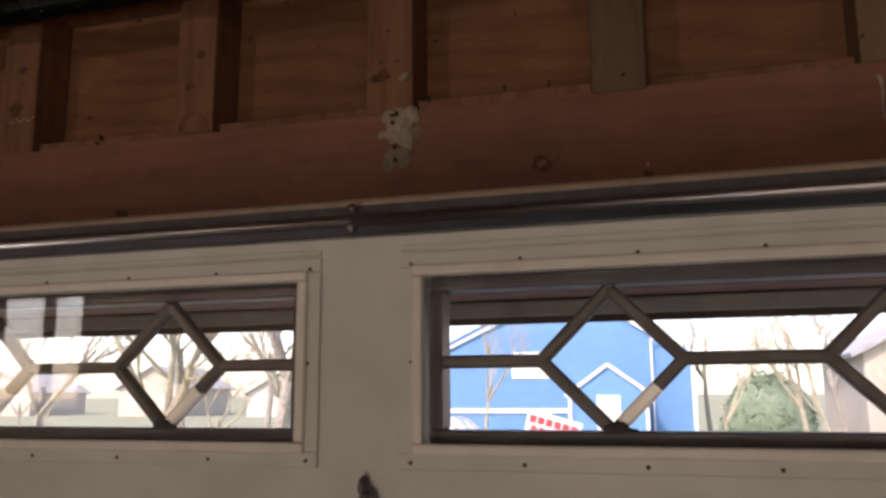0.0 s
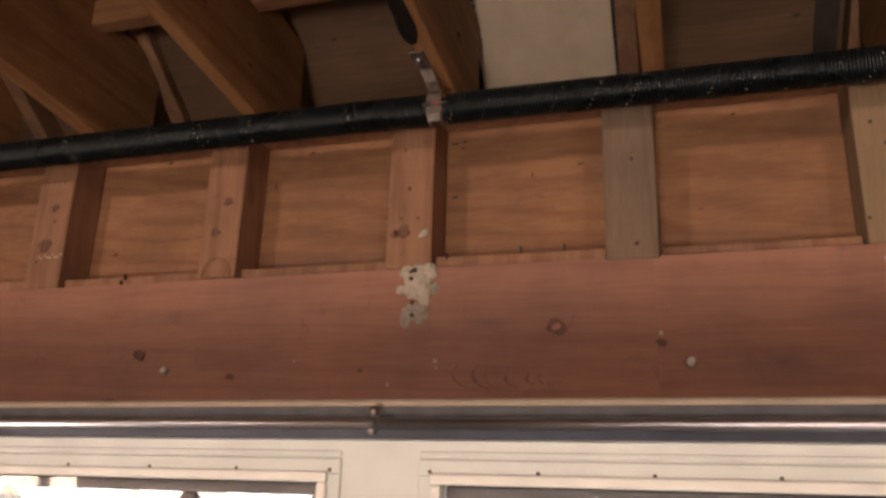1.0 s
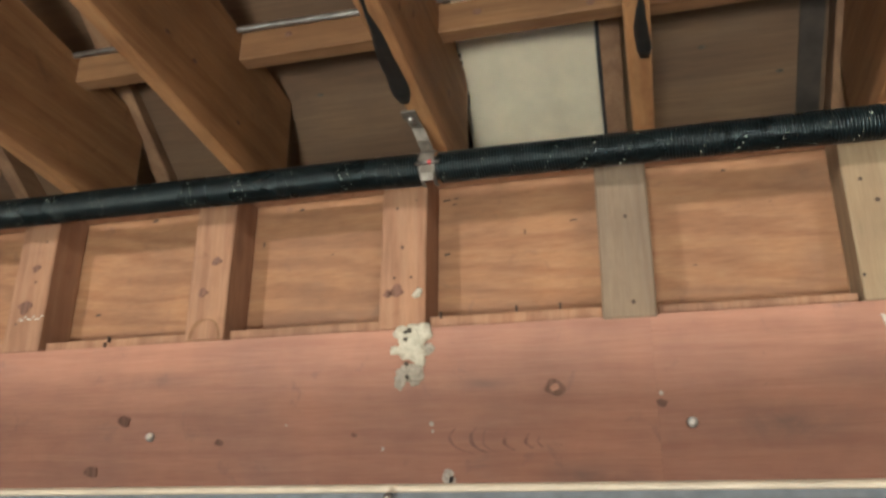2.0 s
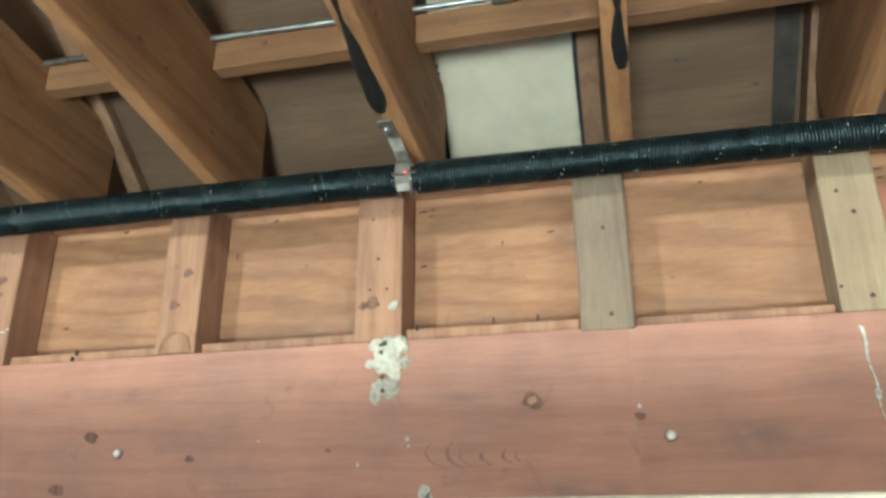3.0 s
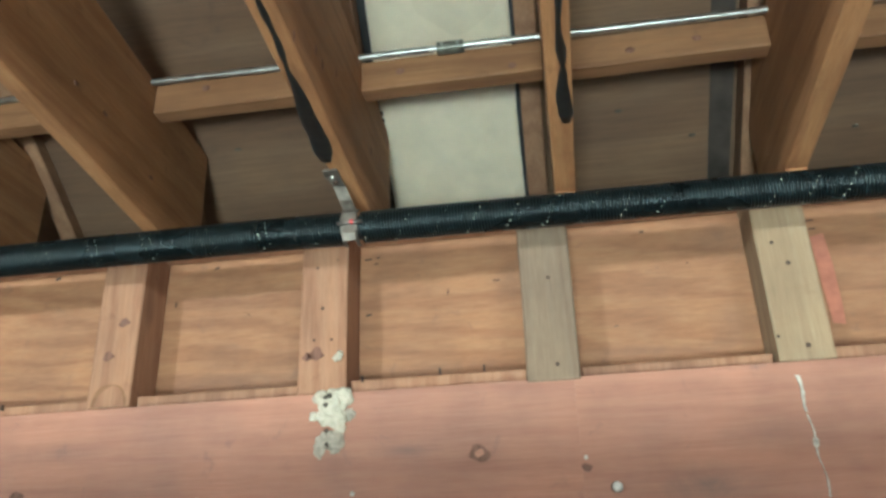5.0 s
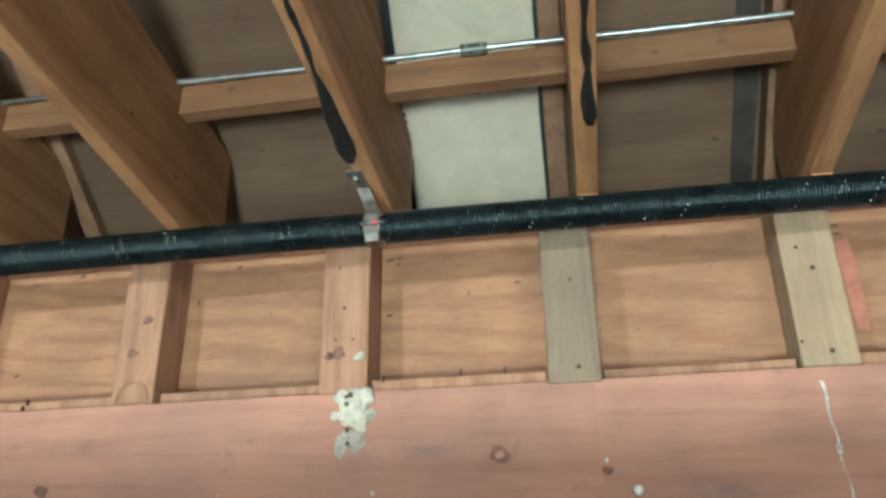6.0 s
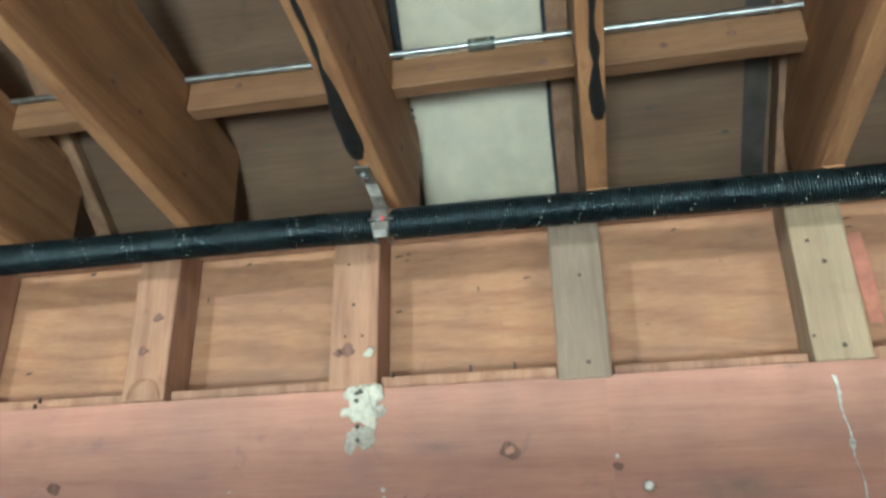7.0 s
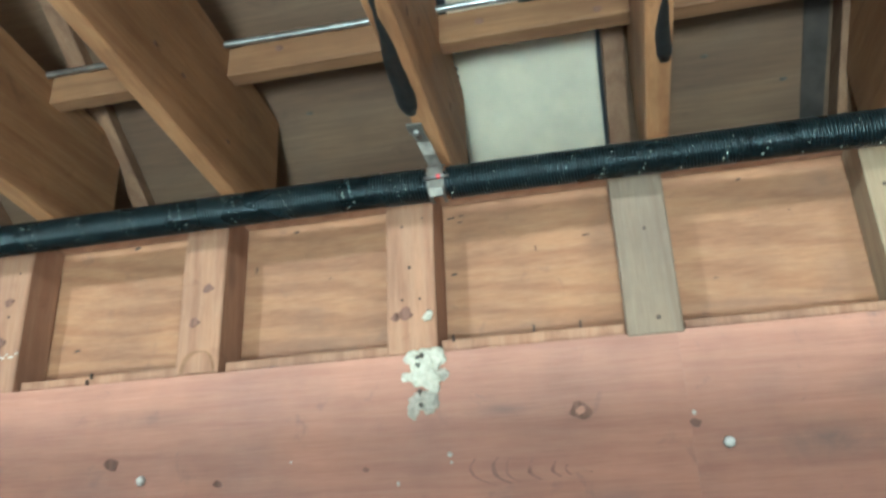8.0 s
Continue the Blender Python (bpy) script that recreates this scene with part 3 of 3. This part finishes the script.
    lump(bm, Vector((x, SY, spring_z(x))) + dirv * (rad + .0022), (size * rng.uniform(.6, 1.1), size * .8, size * .8), x * 77, .3, 1)


x = SX0 + .05
bm = bmesh.new()
while x < SX1 - .05:
    left = x < -.05
    rad = .0278 if left else .0268
    if left:
        for i in range(11):
            f = (i // 2) / 5
            fleck(bm, x + .018 * (f - .5) + (.011 if i % 2 else -.006) + rng.uniform(-.003, .003), math.pi * (.88 + .52 * f) + rng.uniform(-.08, .08), rad, rng.uniform(.0007, .0014))
    else:
        for i in range(7):
            if rng.random() < .72:
                fleck(bm, x + .030 * (.5 - i / 6) + rng.uniform(-.0015, .0015), math.pi * (.86 + .60 * i / 6), rad, rng.uniform(.0008, .0016))
    x += (.1 if left else .060) * rng.uniform(.93, 1.1)
part("paint_marks", bm, PAINTW, spring, "rows of small white paint flecks")["kind"] = "stuff"

hanger = tagged(empty("spring_hanger"), "galvanised strap hanger bolted to a joist and holding the spring", "hanger")


def strap(path, width, thick):
    """A flat bar bent along path; each station is (place, across)."""
    bm = bmesh.new()
    rows = []
    for i, (p, a) in enumerate(path):
        p, a = Vector(p), Vector(a).normalized()
        d = (Vector(path[min(i + 1, len(path) - 1)][0]) - Vector(path[max(i - 1, 0)][0])).normalized()
        nrm = d.cross(a).normalized() * thick / 2
        rows.append([bm.verts.new(p + a * width / 2 * s + nrm * u) for s, u in ((-1, -1), (1, -1), (1, 1), (-1, 1))])
    for r0, r1 in zip(rows, rows[1:]):
        for k in range(4):
            bm.faces.new((r0[k], r0[(k + 1) % 4], r1[(k + 1) % 4], r1[k]))
    bm.faces.new(rows[0][::-1])
    bm.faces.new(rows[-1])
    return bm


zb = JB - SL * -.12
part("strap", strap([((-.073, -.137, zb + .004), (1, .1, 0)), ((-.070, -.118, zb - .0045), (1, .15, 0)), ((-.065, -.100, zb - .012), (1, .2, 0)), ((-.056, -.094, zb - .036), (1, .25, 0)),
                     ((-.047, -.098, zb - .058), (1, .12, 0)), ((-.045, -.1065, 2.70), (1, 0, 0)), ((-.045, -.1085, 2.66), (1, 0, 0)), ((-.044, -.104, 2.648), (1, 0, 0))], .023, .0028), STRAPM, hanger)
part("mount_tab", slab(-.085, -.058, -.143, -.117, JB - .0042, JB - .0012, .001, SL), STRAPM, hanger)
for xx in (-.0565, -.034):
    path = [((xx, SY + .0315 * math.cos(a), spring_z(xx) + .0315 * math.sin(a)), (1, 0, 0)) for a in [math.radians(105 + 15 * k) for k in range(13)]]
    part("clamp_band", strap(path, .006, .003), STRAPM, hanger)
smooth(part("joist_bolt", disc(bmesh.new(), (-.0715, -.124, zb - .006), (0, -.35, -1), .0052, .006, 10), STEEL, hanger))
smooth(part("joist_washer", disc(bmesh.new(), (-.069, -.112, zb - .0095), (0, -.3, -1), .005, .003, 10), NAIL, hanger))
bm = bmesh.new()
tube(bm, [(-.064, -.1125, 2.678), (-.02, -.1125, 2.679)], .0035, 8)
smooth(part("clamp_bolt", bm, DULL, hanger))
smooth(part("bolt_tip", disc(bmesh.new(), (-.0385, -.113, 2.679), (0, -1, 0), .0046, .004, 10), RED, hanger, "red plastic bolt cap"))

# ---- sectional door ----
DY = -.62
door = tagged(empty("garage_door"), "warm white garage door with diamond-grille windows and steel top strip", "garage door")
WZ0, WZ1, PITCH, MARG = 1.872, 2.0255, .2222, .1585
WINS = (-1.6, -.729, .1375, 1.005)
WLEN = 2 * PITCH + 2 * MARG - .003
stiles = [-1.72] + [v for w in WINS for v in (w, w + WLEN)] + [1.86]
for i in range(0, len(stiles), 2):
    part("stile", slab(stiles[i], stiles[i + 1], DY, DY + .04, WZ0, WZ1, .0), DOORP, door)
part("top_panel", slab(-1.72, 1.86, DY, DY + .04, WZ1, 2.0572), DOORP, door)
part("lower_panel", slab(-1.72, 1.86, DY, DY + .04, 1.60, WZ0, .0), DOORP, door)
for z1, z0 in ((1.597, 1.1), (1.097, .55), (.547, .02)):
    part("door_section", slab(-1.72, 1.86, DY, DY + .04, z0, z1, .003), DOORP, door)
# steel strip, dark gap and seal along the top edge
for xa, xb in ((-1.72, .0755), (.0785, 1.86)):
    bm = bmesh.new()
    prof = [(DY + .036, 2.0575), (DY - .003, 2.0575), (DY - .005, 2.059), (DY - .006, 2.0655), (DY - .0085, 2.0672), (DY - .0105, 2.0715), (DY - .0085, 2.0755), (DY - .004, 2.0778), (DY + .036, 2.0782)]
    rows = [[bm.verts.new((xx, y, z)) for y, z in prof] for xx in (xa, xb)]
    for k in range(len(prof)):
        bm.faces.new((rows[0][k], rows[0][(k + 1) % len(prof)], rows[1][(k + 1) % len(prof)], rows[1][k]))
    bm.faces.new(rows[0])
    bm.faces.new(rows[1][::-1])
    smooth(part("steel_strip", bm, CHROME, door, "polished steel edge strip"))
part("channel", slab(-1.72, 1.86, DY - .0078, DY - .0035, 2.0582, 2.0668, .0008), NAVY, door, "dark navy channel under the steel strip")
part("gap_liner", slab(-1.72, 1.86, DY + .006, DY + .03, 2.0784, 2.0885), GAPG, door)
bm = bmesh.new()
tube(bm, [(-1.72 + i * .2, DY + .012, 2.0918) for i in range(19)], .0048, 10)
smooth(part("top_seal", bm, TANRUB, door, "tan rubber top seal"))
smooth(part("strip_bolt", disc(bmesh.new(), (.077, DY - .006, 2.0825), (0, -1, .3), .0048, .006, 10), DULL, door))
smooth(part("strip_bolt", disc(bmesh.new(), (.077, DY - .008, 2.0655), (0, -1, -.2), .004, .006, 10), STEEL, door))
part("closing_board", slab(-1.9, 2.05, DY + .041, .0, 2.0810, 2.0925), DECK, door)
for xx in (-1.76, 1.862):
    part("closing_board", slab(xx, xx + .038, DY + .041, -.001, .0, 2.0805), DECK, door)
bm = lump(lump(bmesh.new(), (.0905, DY - .006, 1.842), (.005, .007, .009), 3, .3), (.0955, DY - .008, 1.834), (.007, .007, .006), 5, .3)
smooth(part("latch", bm, DULL, door, "small grey metal latch"))


def ring_frame(x0, x1, z0, z1, wide, y0, y1, bevel):
    """A rectangular frame of four mitre-less bars round an opening."""
    bm = bmesh.new()
    cuboid(bm, x0 - wide, x1 + wide, y0, y1, z1, z1 + wide, bevel)
    cuboid(bm, x0 - wide, x1 + wide, y0, y1, z0 - wide, z0, bevel)
    cuboid(bm, x0 - wide, x0, y0, y1, z0 + .0002, z1 - .0002, bevel)
    cuboid(bm, x1, x1 + wide, y0, y1, z0 + .0002, z1 - .0002, bevel)
    return bm


def bar(bm, a, b, w, y0, y1):
    """A grille bar in the plane of the door, from a to b in (x, z), with a rounded front."""
    a, b = Vector((a[0], 0, a[1])), Vector((b[0], 0, b[1]))
    d = (b - a).normalized()
    s = Vector((-d.z, 0, d.x)) * w / 2
    prof = [(-1, y1), (-1, y0 + .003), (-.55, y0 + .0006), (.55, y0 + .0006), (1, y0 + .003), (1, y1)]
    rows = [[bm.verts.new((p + s * u) + Vector((0, y, 0))) for u, y in prof] for p in (a, b)]
    for k in range(len(prof)):
        bm.faces.new((rows[0][k], rows[0][(k + 1) % len(prof)], rows[1][(k + 1) % len(prof)], rows[1][k]))
    bm.faces.new(rows[0])
    bm.faces.new(rows[1][::-1])
    return bm


zm, hz, hx = (WZ0 + WZ1) / 2 - .0025, .0585, .058
for wi, x0 in enumerate(WINS):
    x1 = x0 + WLEN
    win = part("window", ring_frame(x0 - .003, x1 + .003, WZ0 - .002, WZ1 + .002, .0135, DY - .0035, DY + .002, .0012), DOORP, door, "long window with three grille diamonds")
    part("trim_lip", ring_frame(x0 + .005, x1 - .005, WZ0 + .006, WZ1 - .006, .0095, DY - .0085, DY + .004, .0022), FRAMEP, win, "cream raised trim lip")
    part("outer_frame", ring_frame(x0 + .0175, x1 - .0175, WZ0 + .0165, WZ1 - .0175, .0118, DY + .012, DY + .04, .002), DARKP, win, "dark grey outer frame")
    pane = part("pane", slab(x0 + .0062, x1 - .0062, DY + .0085, DY + .0113, WZ0 + .0072, WZ1 - .0072), GLASS, win, "clear glass pane")
    pane.visible_shadow = False
    cs = [x0 + MARG + PITCH * i + .0015 for i in range(3)]
    gy0, gy1 = DY + .0165, DY + .028
    edges = [x0 + .017] + [v for c in cs for v in (c - hx, c + hx)] + [x1 - .017]
    for i in range(0, len(edges), 2):
        part("grille_bar", bar(bmesh.new(), (edges[i], zm), (edges[i + 1], zm), .0112, gy0, gy1), MUNT, win)
    for c in cs:
        for sx in (-1, 1):
            for sz in (-1, 1):
                part("grille_bar", bar(bmesh.new(), (c + sx * hx, zm), (c, zm + sz * hz), .0108, gy0 + .0004, gy1 - .0004), MUNT, win)
        part("worn_patch", bar(bmesh.new(), (c + hx * .12, zm - hz * .88), (c + hx * .62, zm - hz * .38), .0114, gy0 - .0006, gy1 - .001), FRAMEP, win, "cream patch that paints sunlight onto the grille's dark bar")
        smooth(part("joint_clump", lump(lump(bmesh.new(), (c + .002, DY + .0155, WZ0 + .0185), (.011, .003, .006), c * 9, .3, 2), (c + .010, DY + .0155, WZ0 + .0165), (.010, .003, .004), c * 5, .3, 2), BLACK, win, "dark caulk clump"))
    for zz in (WZ0 - .0095, WZ1 + .005):
        for i in range(9):
            xx = x0 - .006 + (WLEN + .012) / 8 * i
            part("screw", disc(bmesh.new(), (xx, DY - .0035, zz), (0, -1, 0), .0019, .0011, 9), SCREW, win)
    for xx in (x0 - .0055, x1 + .0055):
        part("screw", disc(bmesh.new(), (xx, DY - .0035, zm), (0, -1, 0), .0019, .0011, 9), SCREW, win)
    part("drip_ridge", slab(x0 - .016, x1 + .016, DY - .0022, DY + .001, WZ1 + .0175, WZ1 + .0225, .001), DOORP, win)

# ---- rest of the garage ----
tagged(part("floor", slab(-2.9, 2.9, -4.6, .12, -.1, 0), FLOOR), "grey concrete garage floor", "floor", kind="structure")
wb = tagged(empty("wall_back"), "bare tan boarded back wall with an added opening for a lamp", "wall", kind="structure")
part("wall_panel", slab(-3.0, -.35, -4.7, -4.6, 0, 4.6), WALLB, wb)
part("wall_panel", slab(.75, 3.0, -4.7, -4.6, 0, 4.6), WALLB, wb)
part("wall_panel", slab(-.35, .75, -4.7, -4.6, 1.42, 4.6), WALLB, wb)
tagged(part("wall_right", slab(2.9, 3.0, -4.6, .12, 0, 4.8), WALLB), "bare tan boarded side wall", "wall", kind="structure")
wl = tagged(empty("wall_left"), "bare tan side wall with a daylit window", "wall", kind="structure")
part("wall_panel", slab(-3.0, -2.9, -4.6, -3.87, 0, 4.8), WALLB, wl)
part("wall_panel", slab(-3.0, -2.9, -2.83, .12, 0, 4.8), WALLB, wl)
part("wall_panel", slab(-3.0, -2.9, -3.87, -2.83, 0, 1.85), WALLB, wl)
part("wall_panel", slab(-3.0, -2.9, -3.87, -2.83, 2.55, 4.8), WALLB, wl)
side = tagged(empty("window_1"), "side window with timber mullions", "window", kind="structure")
for y in (-3.87, -3.53, -3.19, -2.865):
    part("mullion", slab(-2.93, -2.87, y, y + .035, 1.85, 2.55, .003), STUD, side)
pane = part("pane", slab(-2.992, -2.988, -3.87, -2.83, 1.85, 2.55), GLASS, side)
pane.visible_shadow = False

# ---- outside ----
tagged(part("ground", slab(-400, 400, -400, 900, -.3, -.06), GRASS), "winter lawn with yellow-green grass", "lawn", kind="structure")
tagged(part("driveway", slab(-3, 3, .125, 12, -.07, -.045, .005), ASPH), "grey asphalt driveway", "driveway", kind="structure")
tagged(part("road", slab(-60, 60, 14.5, 20.5, -.07, -.045), ASPH), "grey asphalt street", "road", kind="structure")


def prism(outline, y0, y1):
    """A solid from an outline of (x, z) between two planes of y."""
    bm = bmesh.new()
    f = [bm.verts.new((x, y0, z)) for x, z in outline]
    g = [bm.verts.new((x, y1, z)) for x, z in outline]
    bm.faces.new(f)
    bm.faces.new(g[::-1])
    for i in range(len(outline)):
        j = (i + 1) % len(outline)
        bm.faces.new((f[i], g[i], g[j], f[j]))
    return bm


def plank_line(a, b, w, y0, y1):
    """A straight board in a facade, from a to b in (x, z)."""
    a, b = Vector((a[0], 0, a[1])), Vector((b[0], 0, b[1]))
    s = Vector((-(b - a).z, 0, (b - a).x)).normalized() * w / 2
    return prism([((a + s).x, (a + s).z), ((b + s).x, (b + s).z), ((b - s).x, (b - s).z), ((a - s).x, (a - s).z)], y0, y1)


def pane_window(parent, x0, x1, z0, z1, y):
    w = part("window", slab(x0, x1, y - .05, y, z0, z1, .01), TRIMW, parent, "white framed window")
    mid = (z0 + z1) / 2
    for a, b in ((z0 + .08, mid - .03), (mid + .03, z1 - .08)):
        part("pane", slab(x0 + .08, x1 - .08, y - .062, y - .052, a, b), CREAM, w)


house = tagged(empty("blue_house"), "blue two-storey house with white trim and a gabled porch", "house")
part("wall", prism([(-9.5, -.06), (.9, -.06), (.9, 3.2), (-3.6, 6.1), (-9.5, 3.4)], 31, 39), BLUE, house)
for k in range(26):
    z = .1 + k * .17
    lo = -9.5 if z < 3.3 else -9.5 + (z - 3.4) * 2.18
    hi = .9 if z < 3.2 else .9 - (z - 3.2) * 1.55
    if hi - lo > .5:
        part("siding_board", slab(lo + .05, hi - .02, 30.975, 30.998, z, z + .155, .004), BLUE, house)
part("rake_board", plank_line((1.15, 3.05), (-3.6, 6.2), .16, 30.85, 30.97), TRIMW, house)
part("rake_board", plank_line((-9.7, 3.35), (-3.6, 6.2), .16, 30.85, 30.97), TRIMW, house)
part("roof", plank_line((1.2, 3.15), (-3.6, 6.35), .12, 30.8, 39.4), BLUER, house)
part("roof", plank_line((-9.9, 3.4), (-3.6, 6.35), .12, 30.8, 39.4), BLUER, house)
part("corner_board", slab(.83, .97, 30.93, 31.05, -.06, 3.1), TRIMW, house)
part("gutter_pipe", tube(bmesh.new(), [(-.62, 30.7, 3.95), (-.6, 30.8, 3.8), (-.6, 30.85, .0)], .045, 8), TRIMW, house)
part("gutter_pipe", tube(bmesh.new(), [(-.62, 30.7, 3.95), (.6, 30.7, 4.15)], .045, 8), TRIMW, house)
porch = part("porch", prism([(-3.6, -.06), (-.78, -.06), (-.78, 1.9), (-2.19, 2.9), (-3.6, 1.9)], 29.6, 31), BLUE, house, "small gabled porch")
part("porch_rake", plank_line((-3.8, 1.82), (-2.19, 2.98), .12, 29.5, 29.7), TRIMW, porch)
part("porch_rake", plank_line((-.58, 1.82), (-2.19, 2.98), .12, 29.5, 29.7), TRIMW, porch)
for xx in (-3.62, -.80):
    part("porch_post", slab(xx - .06, xx + .06, 29.5, 29.62, -.06, 1.86), TRIMW, porch)
pane_window(house, -2.62, -1.76, .55, 1.83, 29.6)
pane_window(house, -6.1, -4.55, 2.5, 3.55, 30.97)
part("band", slab(-9.5, -3.7, 30.9, 30.97, 1.15, 1.32), TRIMW, house)

far = tagged(empty("beige_house"), "beige house with a low grey roof", "house")
part("wall", prism([(6.2, -.06), (16, -.06), (16, 3.2), (11, 5.6), (6.2, 3.2)], 28, 36), BEIGE, far)
part("roof", plank_line((5.8, 3.1), (11, 5.75), .15, 27.7, 36.3), ROOFG, far)
pane_window(far, 6.9, 7.9, 1.0, 2.3, 28)
for x0, c, h in ((-52, BEIGE, 2.6), (-38, CREAM, 2.0), (-70, BEIGE, 2.3)):
    hs = tagged(empty("neighbour_house"), "low house across the street", "house", "neighbour houses")
    part("wall", prism([(x0, -.06), (x0 + 7.5, -.06), (x0 + 7.5, h), (x0 + 3.7, h + 2), (x0, h)], 66, 74), c, hs)
    part("roof", plank_line((x0 - .4, h - .1), (x0 + 3.7, h + 2.1), .16, 65.6, 74.4), ROOFG, hs)
    part("roof", plank_line((x0 + 7.9, h - .1), (x0 + 3.7, h + 2.1), .16, 65.6, 74.4), ROOFG, hs)
    pane_window(hs, x0 + 1.2, x0 + 2.6, .9, 2.0, 66)
    pane_window(hs, x0 + 4.6, x0 + 6.0, .9, 2.0, 66)

# hedge: a clipped mound of many small leaf clumps
hedge = tagged(empty("hedge"), "dark green rounded evergreen hedge", "hedge")
rng = random.Random(3)
bm = bmesh.new()
for i in range(6500):
    a, e = rng.uniform(0, math.tau), math.acos(rng.uniform(0, 1))
    k = rng.uniform(.82, 1.04)
    p = Vector((2.85 + 1.45 * k * math.sin(e) * math.cos(a), 24.6 + 1.2 * k * math.sin(e) * math.sin(a), -.1 + 2.65 * k * math.cos(e)))
    u = Vector((rng.uniform(-1, 1), rng.uniform(-1, 1), rng.uniform(-1, 1))).normalized()
    v = u.cross(Vector((rng.uniform(-1, 1), rng.uniform(-1, 1), rng.uniform(-1, 1)))).normalized()
    s = rng.uniform(.035, .075)
    bm.faces.new([bm.verts.new(p + u * s), bm.verts.new(p + v * s * .6), bm.verts.new(p - u * s), bm.verts.new(p - v * s * .6)])
part("leaves", bm, HEDGE, hedge)["kind"] = "stuff"
bm = lump(bmesh.new(), (2.85, 24.6, .9), (1.3, 1.05, 1.5), 4, .12)
part("core", bm, HEDGE, hedge)


def bare_tree(place, height, spread, girth, seed, material, lean=0.0):
    """A leafless tree: a tapered trunk that forks again and again into fine twigs."""
    rng_ = random.Random(seed)
    tree = tagged(empty("bare_tree"), "leafless winter tree with fine pale twigs", "tree", "bare trees")
    trunk, limbs, twigs = bmesh.new(), bmesh.new(), bmesh.new()

    def grow(p, d, length, r, level):
        pts = [p]
        for i in range(4):
            d = (d + Vector((rng_.uniform(-1, 1), rng_.uniform(-1, 1), rng_.uniform(-.5, .9))) * .13).normalized()
            pts.append(pts[-1] + d * length / 4)
        target = trunk if level == 0 else limbs if level < 3 else twigs
        tube(target, pts, lambda f: r * (1 - .45 * f), 7 if level < 2 else 4, level == 0)
        if level >= 6:
            return
        for i in range(3 if level < 2 else rng_.choice((2, 2, 3))):
            f = rng_.uniform(.5, 1.0) if level else rng_.uniform(.72, 1)
            q = pts[min(4, int(f * 4))]
            side_ = Vector((rng_.uniform(-1, 1), rng_.uniform(-1, 1), rng_.uniform(-.2, .6))).normalized()
            grow(q, (d + side_ * spread).normalized(), length * rng_.uniform(.55, .8), r * .55, level + 1)

    grow(Vector(place), Vector((lean, 0, 1)).normalized(), height * .34, girth * .7, 0)
    part("trunk", trunk, material, tree)
    part("limbs", limbs, material, tree)["kind"] = "stuff"
    part("twigs", twigs, material, tree)["kind"] = "stuff"
    return tree


bare_tree((-6.6, 11.5, -.1), 9, .75, .24, 5, BARK, .12)
bare_tree((-10.5, 15, -.1), 9, .8, .2, 8, BARK, -.1)
bare_tree((3.1, 18.5, -.1), 6.5, .55, .11, 12, TWIG)
bare_tree((-5.4, 23, -.1), 7, .5, .10, 15, TWIG)
bare_tree((5.2, 26, -.1), 8, .6, .13, 18, BARK)
bare_tree((1.6, 36, -.1), 10, .6, .18, 21, TWIG)
bare_tree((-8.2, 16, -.1), 7, .8, .12, 31, TWIG)
bare_tree((-4.6, 9.5, -.1), 7.5, .8, .16, 33, BARK, -.15)
bare_tree((-15, 27, -.1), 11, .7, .22, 25, BARK, .1)
bare_tree((-7.16, 9, -.1), 6.0, .95, .17, 41, TWIG, .25)
bare_tree((-12.05, 12, -.1), 6.5, .95, .14, 43, BARK, .2)
for tx, ty, th, ts in ((-9.2, 14, 4.6, 51), (-12.6, 17, 5.2, 53), (-15.6, 16, 4.8, 55), (-11.0, 21, 6, 57), (5.0, 18, 4.8, 59), (-19, 19, 5.5, 61)):
    bare_tree((tx, ty, -.1), th, .9, .075, ts, TWIG, .1)
bare_tree((1.35, 16, -.1), 5.5, .7, .07, 45, TWIG)
bare_tree((3.32, 16, -.1), 6, .7, .08, 47, TWIG, -.1)

# parked car and roadside sign
car = tagged(empty("parked_car"), "white car parked in the street", "car")
bm = prism([(-6.3, .28), (-2.35, .28), (-2.3, .75), (-2.55, .95), (-3.3, 1.02), (-3.85, 1.48), (-5.3, 1.5), (-6.1, 1.05), (-6.35, .8)], 13.2, 14.9)
bmesh.ops.bevel(bm, geom=list(bm.edges), offset=.06, segments=2, affect="EDGES")
smooth(part("body", bm, CARW, car))
part("side_glass", prism([(-3.55, 1.05), (-4.0, 1.38), (-5.2, 1.4), (-5.75, 1.08)], 13.185, 13.2), DGLASS, car)
for xx in (-3.1, -5.6):
    bm = bmesh.new()
    tube(bm, [(xx, 13.15, .28), (xx, 13.37, .28)], .33, 20)
    w = part("wheel", bm, BLACK, car)
    bm = bmesh.new()
    tube(bm, [(xx, 13.13, .28), (xx, 13.16, .28)], .19, 16)
    part("rim", bm, STEEL, w)
part("bumper", slab(-2.42, -2.24, 13.3, 14.8, .3, .55, .05), CARW, car)
sign = tagged(empty("roadside_sign"), "white roadside board with red unreadable lettering", "sign")
part("board", plank_line((-2.27, 1.44), (-1.34, 1.18), .44, 13.0, 13.03), TRIMW, sign)
for row in (.10, -.08):
    for i in range(6):
        xs = -2.2 + i * .142
        part("letter_bar", plank_line((xs, 1.42 + row - .28 * (xs + 2.27)), (xs + .11, 1.42 + row - .28 * (xs + .11 + 2.27)), .12, 12.985, 12.998), REDS, sign)
for xx, zt in ((-2.15, 1.24), (-1.45, 1.06)):
    part("post", slab(xx - .025, xx + .025, 13.031, 13.08, -.06, zt, .004), DULL, sign)
